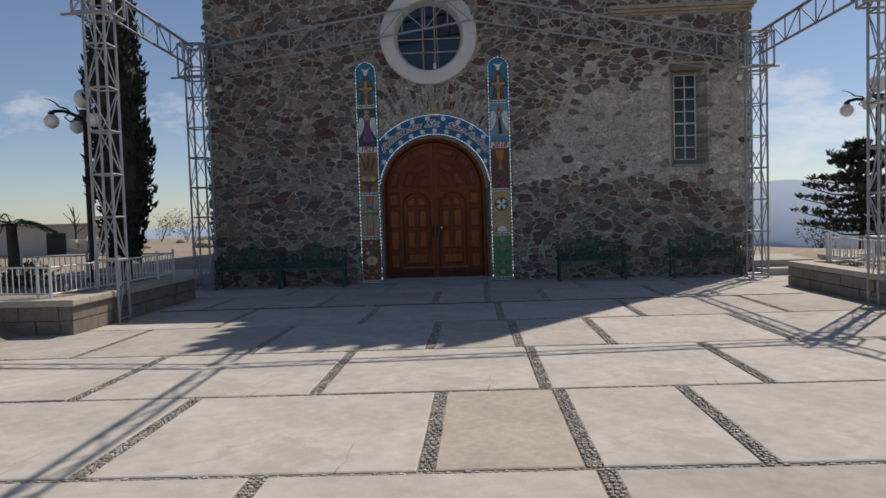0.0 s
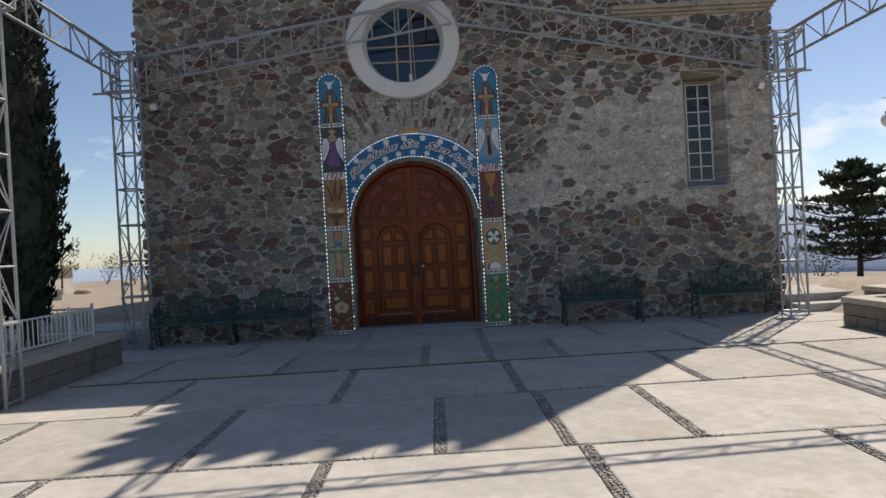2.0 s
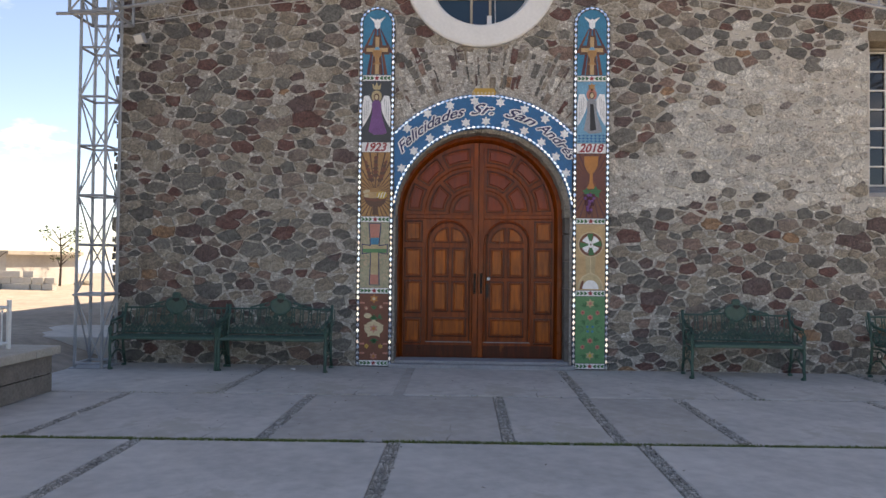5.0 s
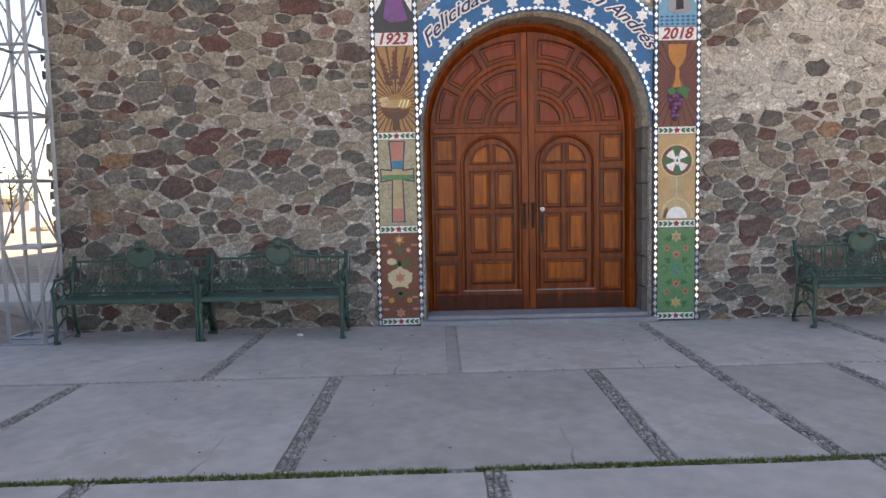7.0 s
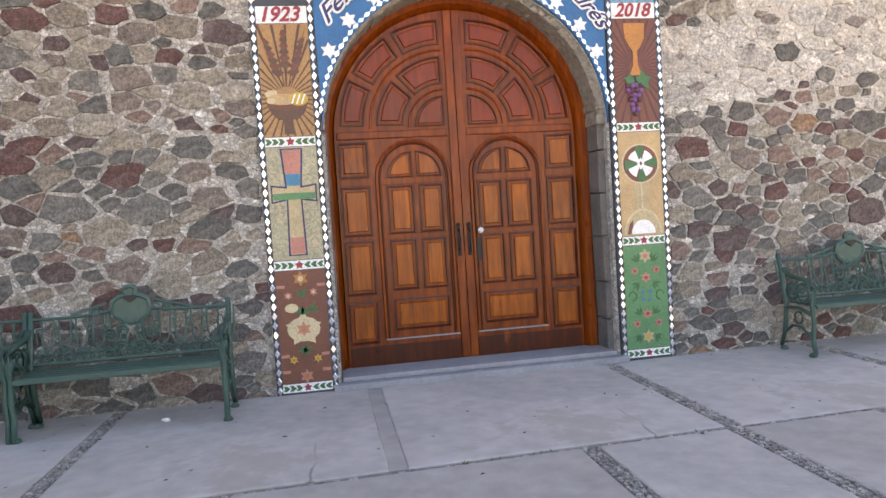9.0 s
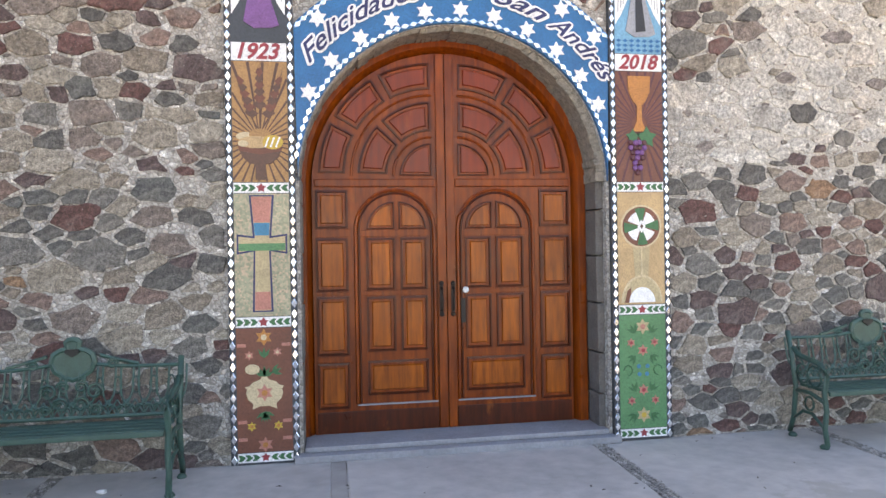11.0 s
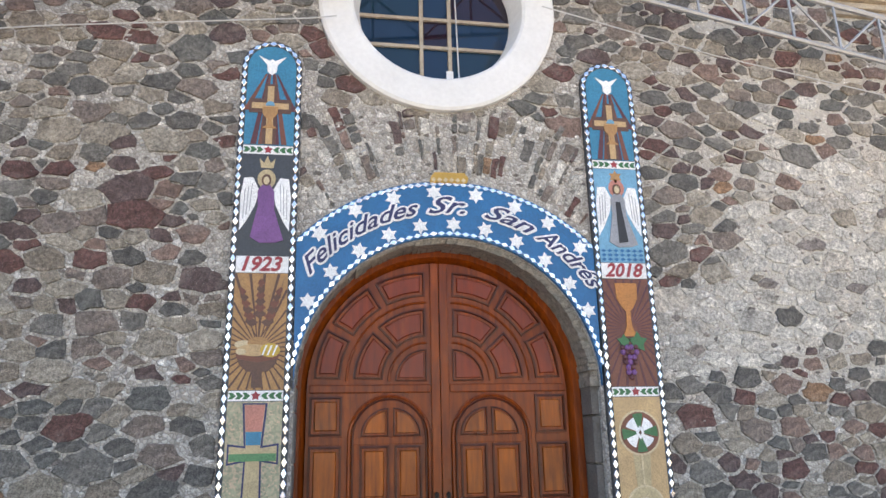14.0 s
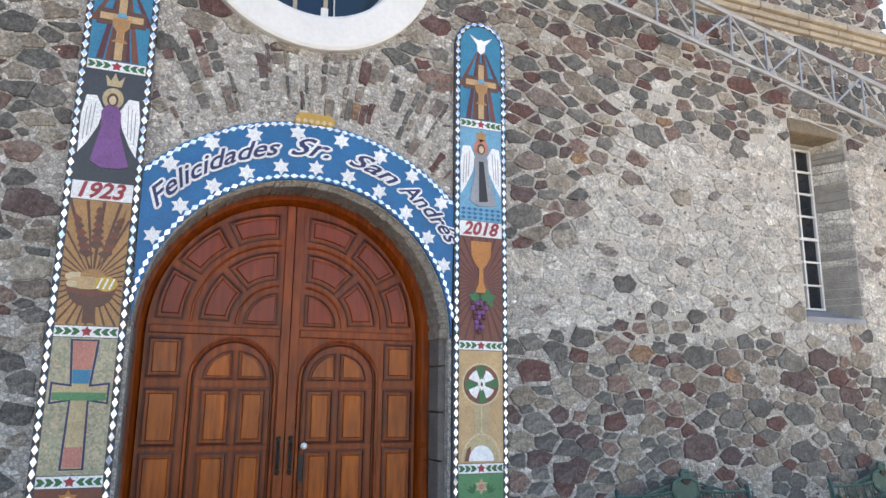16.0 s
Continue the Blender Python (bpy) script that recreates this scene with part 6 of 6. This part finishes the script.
for line, count, tall_ in ((-3.68, 9000, 0.013), (-1.87, 260, 0.014), (-5.55, 500, 0.016), (-7.42, 300, 0.014)):
    for _ in range(count):
        x = random.uniform(-4.3, 6.0)
        if noise.noise((x * 1.6, line, 0)) < (-0.62 if line == -3.68 else 0.15):
            continue
        y = line + SLOPE * x + random.gauss(0.003, 0.012)
        k, a = random.uniform(0.4, 1.2) * tall_, random.uniform(0, 6.28)
        dx, dy = 0.006 * math.cos(a), 0.006 * math.sin(a)
        bm.faces.new([bm.verts.new((x - dx, y - dy, -0.013)), bm.verts.new((x + dx, y + dy, -0.013)), bm.verts.new((x + random.uniform(-0.02, 0.02), y + random.uniform(-0.02, 0.02), k))])
tagged(part("joint_grass", bm, GRASS, floor), "thin green grass in the slab joints", kind="stuff")
bm = bmesh.new()
for _ in range(110):
    x, y = random.uniform(-4.2, 5.8), -0.1 - abs(random.gauss(0, 1.9))
    a, k = random.uniform(0, 6.28), random.uniform(0.008, 0.022)
    ca, sa = math.cos(a) * k, math.sin(a) * k
    bm.faces.new([bm.verts.new(p) for p in ((x - ca, y - sa, 0.004), (x - sa * 0.4, y + ca * 0.4, 0.009), (x + ca, y + sa, 0.005), (x + sa * 0.4, y - ca * 0.4, 0.006))])
tagged(part("leaf_litter", bm, BARK), "tiny dry brown leaves scattered on the concrete", "litter", kind="stuff")
litter = thing("paper_scrap", "crumpled white paper scrap on the concrete", "litter", (-2.35, -0.42, 0.004))
bm = bmesh.new()
bmesh.ops.create_icosphere(bm, subdivisions=2, radius=0.022)
for v in bm.verts:
    v.co = v.co * (1 + 0.6 * noise.noise(v.co * 60)) * 1.0
    v.co = Vector((v.co.x * 1.5, v.co.y, max(-0.012, v.co.z * 0.6))) + Vector((-2.35, -0.42, 0.014))
part("paper", bm, WHITE, litter)

# ---- rubble stones of the front, each with its own face ----
KEEP_OUT = [("r", -1.63, -1.165, -1, 4.5), ("r", 1.165, 1.63, -1, 4.5), ("c", -1.397, 4.48, 0.24), ("c", 1.397, 4.48, 0.24), ("c", 0, ARCH_Z, 1.60), ("r", -1.2, 1.2, -1, ARCH_Z),
            ("c", ROSE[0], ROSE[1], 1.02), ("r", 4.94, 5.745, 2.27, 4.43), ("r", 3.72, 6.8, 5.41, 5.63), ("r", 4.25, 4.95, 5.84, 8)]


def blocked(x, z):
    for k in KEEP_OUT:
        if k[0] == "r" and k[1] < x < k[2] and k[3] < z < k[4] or k[0] == "c" and math.hypot(x - k[1], z - k[2]) < k[3]:
            return True
    return False


def fan_zone(x, z):
    return abs(x) < 1.16 and z > 3.0 and 1.60 < math.hypot(x, z - ARCH_Z) < 2.32 and math.hypot(x - ROSE[0], z - ROSE[1]) > 1.05


def trimmed(poly, cx, cz):
    for k in KEEP_OUT:
        if k[0] == "r":
            gaps = [(k[1] - cx, k[1], 0, 1, 0), (cx - k[2], k[2], 0, -1, 0), (k[3] - cz, 0, k[3], 0, 1), (cz - k[4], 0, k[4], 0, -1)]
            g = max(gaps)
            if g[0] < 0.7 and any(k[1] < x < k[2] and k[3] < z < k[4] for x, z in poly + [((poly[i][0] + poly[i - 1][0]) / 2, (poly[i][1] + poly[i - 1][1]) / 2) for i in range(len(poly))]):
                poly = cut(poly, g[1], g[2], g[3], g[4])
        else:
            d = math.hypot(cx - k[1], cz - k[2])
            if d < k[3] + 0.6:
                nx, nz = (cx - k[1]) / d, (cz - k[2]) / d
                if any(math.hypot(x - k[1], z - k[2]) < k[3] for x, z in poly):
                    poly = cut(poly, k[1] + nx * k[3], k[2] + nz * k[3], -nx, -nz)
        if len(poly) < 3:
            return []
    return poly


rng = random.Random(7)
# rubble: stones of many sizes, packed side by side and drawn out sideways
LONG = 1.75
sites, bins = [], collections.defaultdict(list)


def near_sites(u, v, span):
    for i in range(int((u - span) // 0.3), int((u + span) // 0.3) + 1):
        for j in range(int((v - span) // 0.3), int((v + span) // 0.3) + 1):
            yield from bins[i, j]


for r, tries in ((0.105, 130), (0.080, 900), (0.061, 3600), (0.047, 10000), (0.036, 16000), (0.027, 14000)):
    for _ in range(tries):
        u, v = rng.uniform(-5.1 / LONG, 6.8 / LONG), rng.uniform(-0.05, 6.7)
        if all((u - a) ** 2 + (v - b) ** 2 > (0.93 * (r + q)) ** 2 for a, b, q in near_sites(u, v, r + 0.118)):
            bins[int(u // 0.3), int(v // 0.3)].append((u, v, r))
            sites.append((u, v, r))
shapes = []
for u, v, r in sites:
    x, z_ = u * LONG, v
    if blocked(x, z_) or fan_zone(x, z_) or (r < 0.035 and rng.random() < 0.5) or (r < 0.06 and rng.random() < 0.06):
        continue
    poly = [(u - 0.3, v - 0.26), (u + 0.3, v - 0.26), (u + 0.3, v + 0.26), (u - 0.3, v + 0.26)]
    others = sorted((((a - u) ** 2 + (b - v) ** 2, a, b, q) for a, b, q in near_sites(u, v, r + 0.24) if (a, b) != (u, v)))
    for d2, a, b, q in others[:26]:
        k = (d2 + r * r - q * q) / (2 * d2)
        poly = cut(poly, u + (a - u) * k, v + (b - v) * k, a - u, b - v)
        if len(poly) < 3:
            break
    if len(poly) < 3:
        continue
    # short sides go, so that most stones keep four or five corners
    while len(poly) > 4:
        sides = [math.hypot(poly[i][0] - poly[i - 1][0], poly[i][1] - poly[i - 1][1]) for i in range(len(poly))]
        i = min(range(len(poly)), key=lambda i: sides[i])
        if sides[i] > r * (0.75 if len(poly) > 5 else 0.5):
            break
        mid = ((poly[i][0] + poly[i - 1][0]) / 2, (poly[i][1] + poly[i - 1][1]) / 2)
        poly[i] = mid
        poly.pop(i - 1)
    poly = [(a + rng.uniform(-0.11, 0.13) * (a - u), b + rng.uniform(-0.11, 0.13) * (b - v)) for a, b in poly]
    slope = 0.22 * noise.noise((x * 0.7, z_ * 0.9, 3))
    poly = [(a * LONG, b + slope * (a * LONG - x)) for a, b in poly]
    lo_x, hi_x = WX0 - 0.05 + rng.uniform(-0.03, 0.02), WX1 + 0.05 + rng.uniform(-0.02, 0.03)
    poly = cut(cut(cut(poly, lo_x, 0, -1, 0), hi_x, 0, 1, 0), 0, 0.0, 0, -1)
    poly = trimmed(poly, x, z_) if len(poly) > 2 else []
    if len(poly) > 2:
        shapes.append((poly, rng.choice((0.003, 0.005, 0.008, 0.012, 0.018)) * rng.uniform(0.8, 1.3)))
# upright stones that fan out over the arch
a = 40.0
while a < 140:
    w = rng.uniform(0.9, 2.9)
    r = 1.62 + rng.uniform(0.0, 0.1)
    while r < 2.3:
        ln = rng.uniform(0.06, 0.24)
        poly = arc(0, ARCH_Z, r, a, a + w, 1) + arc(0, ARCH_Z, r + ln, a + w, a, 1)
        mx, mz = sum(p[0] for p in poly) / 4, sum(p[1] for p in poly) / 4
        if fan_zone(mx, mz) and rng.random() < 0.64:
            poly = trimmed(poly, mx, mz)
            for lim in (-1.163, 1.163):
                poly = cut(poly, lim, 0, 1 if lim > 0 else -1, 0) if len(poly) > 2 else poly
            if len(poly) > 2:
                shapes.append((poly, 0.008))
        r += ln
    a += w


def is_pale(x, z):
    edge = 1.55 if z < 2.75 else 2.25 + 0.35 * (z - 2.75)
    foot = 2.12 - 0.28 * max(0, x - 4.8)
    k = min(x - edge, (z - foot) * 1.2, (4.35 - z) * 0.8) + 0.4 * noise.noise((x * 0.9, z * 0.9, 4)) + 0.25 * noise.noise((x * 3, z * 3, 8))
    return k > 0.0 and rng.random() < (0.95 if k > 0.4 else 0.8)


def round_stone(poly, gap):
    poly = [p for i, p in enumerate(poly) if math.hypot(p[0] - poly[i - 1][0], p[1] - poly[i - 1][1]) > 0.012]
    if len(poly) < 3:
        return None
    n = len(poly)
    mx, mz = sum(p[0] for p in poly) / n, sum(p[1] for p in poly) / n
    area = abs(sum(poly[i - 1][0] * poly[i][1] - poly[i][0] * poly[i - 1][1] for i in range(n))) / 2
    if area < 0.0014:
        return None
    size = math.sqrt(area)
    k = max(0.6, 1 - gap * 1.7 / size)
    poly = [(mx + (x - mx) * k, mz + (z_ - mz) * k) for x, z_ in poly]
    soft = []
    for i in range(n):
        p, q = poly[i], poly[(i + 1) % n]
        ln = math.hypot(q[0] - p[0], q[1] - p[1])
        e = min(0.3, rng.uniform(0.003, 0.016) / max(ln, 0.02))
        cuts = [e, 1 - e] if ln < 0.11 else [e, rng.uniform(0.4, 0.6), 1 - e]
        for c in cuts:
            w = rng.uniform(-0.07, 0.05) * ln if c == cuts[1] and len(cuts) == 3 else 0
            soft.append((p[0] + (q[0] - p[0]) * c - (q[1] - p[1]) / max(ln, 1e-4) * w, p[1] + (q[1] - p[1]) * c + (q[0] - p[0]) / max(ln, 1e-4) * w))
    jit = min(0.012, 0.065 * size)
    return [(x + rng.uniform(-jit, jit), z_ + rng.uniform(-jit, jit)) for x, z_ in soft], mx, mz, size


near_parts = 0
wall_rest = ([], [], [])
for poly, gap in shapes:
    made = round_stone(poly, gap)
    if made is None:
        continue
    ring, mx, mz, size = made
    pale = is_pale(mx, mz) or fan_zone(mx, mz) and rng.random() < 0.35
    h = rng.uniform(0.009, 0.017) * (0.8 if pale else 1.0)
    tilt_x, tilt_z = rng.uniform(-0.035, 0.035), rng.uniform(-0.05, 0.05)
    n = len(ring)
    vs = [(x, 0.004, z_) for x, z_ in ring]
    vs += [(mx + (x - mx) * 0.975, -h * 0.7 + (x - mx) * tilt_x + (z_ - mz) * tilt_z, mz + (z_ - mz) * 0.97) for x, z_ in ring]
    vs += [(mx + (x - mx) * 0.92, -h + (x - mx) * tilt_x + (z_ - mz) * tilt_z + rng.uniform(-0.003, 0.003), mz + (z_ - mz) * 0.90) for x, z_ in ring]
    fs = [(i, (i + 1) % n, n + (i + 1) % n, n + i) for i in range(n)] + [(n + i, n + (i + 1) % n, 2 * n + (i + 1) % n, 2 * n + i) for i in range(n)] + [tuple(2 * n + i for i in range(n))]
    if -3.3 < mx < 3.3 and mz < 2.3 and near_parts < 300:
        me = bpy.data.meshes.new("wall_stone")
        me.from_pydata([(x - mx, y, z_ - mz) for x, y, z_ in vs], [], fs)
        me.materials.append(PALE_ONE if pale else STONE_ONE)
        me.update()
        ob = new("wall_stone", me)
        ob.parent = front
        ob.location = (mx, 0, mz)
        near_parts += 1
    else:
        V, F, M = wall_rest
        k0 = len(V)
        V += vs
        F += [tuple(k0 + i for i in f) for f in fs]
        M += [int(pale)] * len(fs)
me = bpy.data.meshes.new("wall_stones")
me.from_pydata(wall_rest[0], [], wall_rest[1])
me.materials.append(STONE_MANY)
me.materials.append(PALE_MANY)
me.polygons.foreach_set("material_index", wall_rest[2])
me.update()
rest = new("wall_stones", me)
rest.parent = front
tagged(rest, "uneven grey, red and cream rubble stones in mortar", kind="stuff")
# small chips pressed into the mortar
V, F = [], []
for _ in range(22000):
    x, z_ = rng.uniform(WX0, WX1), rng.uniform(0.02, 6.4)
    if blocked(x, z_):
        continue
    r, n, k0, t = rng.choice((0.007, 0.011, 0.016, 0.023, 0.03)) * rng.uniform(0.8, 1.2), rng.choice((4, 5, 6)), len(V), rng.uniform(0, 1.2)
    sx, sz = rng.uniform(0.9, 1.7), rng.uniform(0.5, 1.0)
    spokes = [rng.uniform(0.7, 1.25) for _ in range(n)]
    for f, y in ((1.0, 0.003), (0.75, -0.003 - r * 0.13)):
        V += [(x + r * sx * f * spokes[i] * math.cos(2 * math.pi * i / n + t), y, z_ + r * sz * f * spokes[i] * math.sin(2 * math.pi * i / n + t)) for i in range(n)]
    F += [(k0 + i, k0 + (i + 1) % n, k0 + n + (i + 1) % n, k0 + n + i) for i in range(n)] + [tuple(k0 + n + i for i in range(n))]
me = bpy.data.meshes.new("mortar_chips")
me.from_pydata(V, [], F)
me.materials.append(stone("mortar_chip", [(0.0, (0.62, 0.585, 0.53)), (0.3, (0.47, 0.43, 0.38)), (0.52, (0.72, 0.69, 0.635)), (0.80, (0.20, 0.175, 0.155)), (0.90, (0.32, 0.27, 0.235))], True))
chips = new("mortar_chips", me)
chips.parent = front
tagged(chips, "small pale chips pressed into the mortar", kind="stuff")
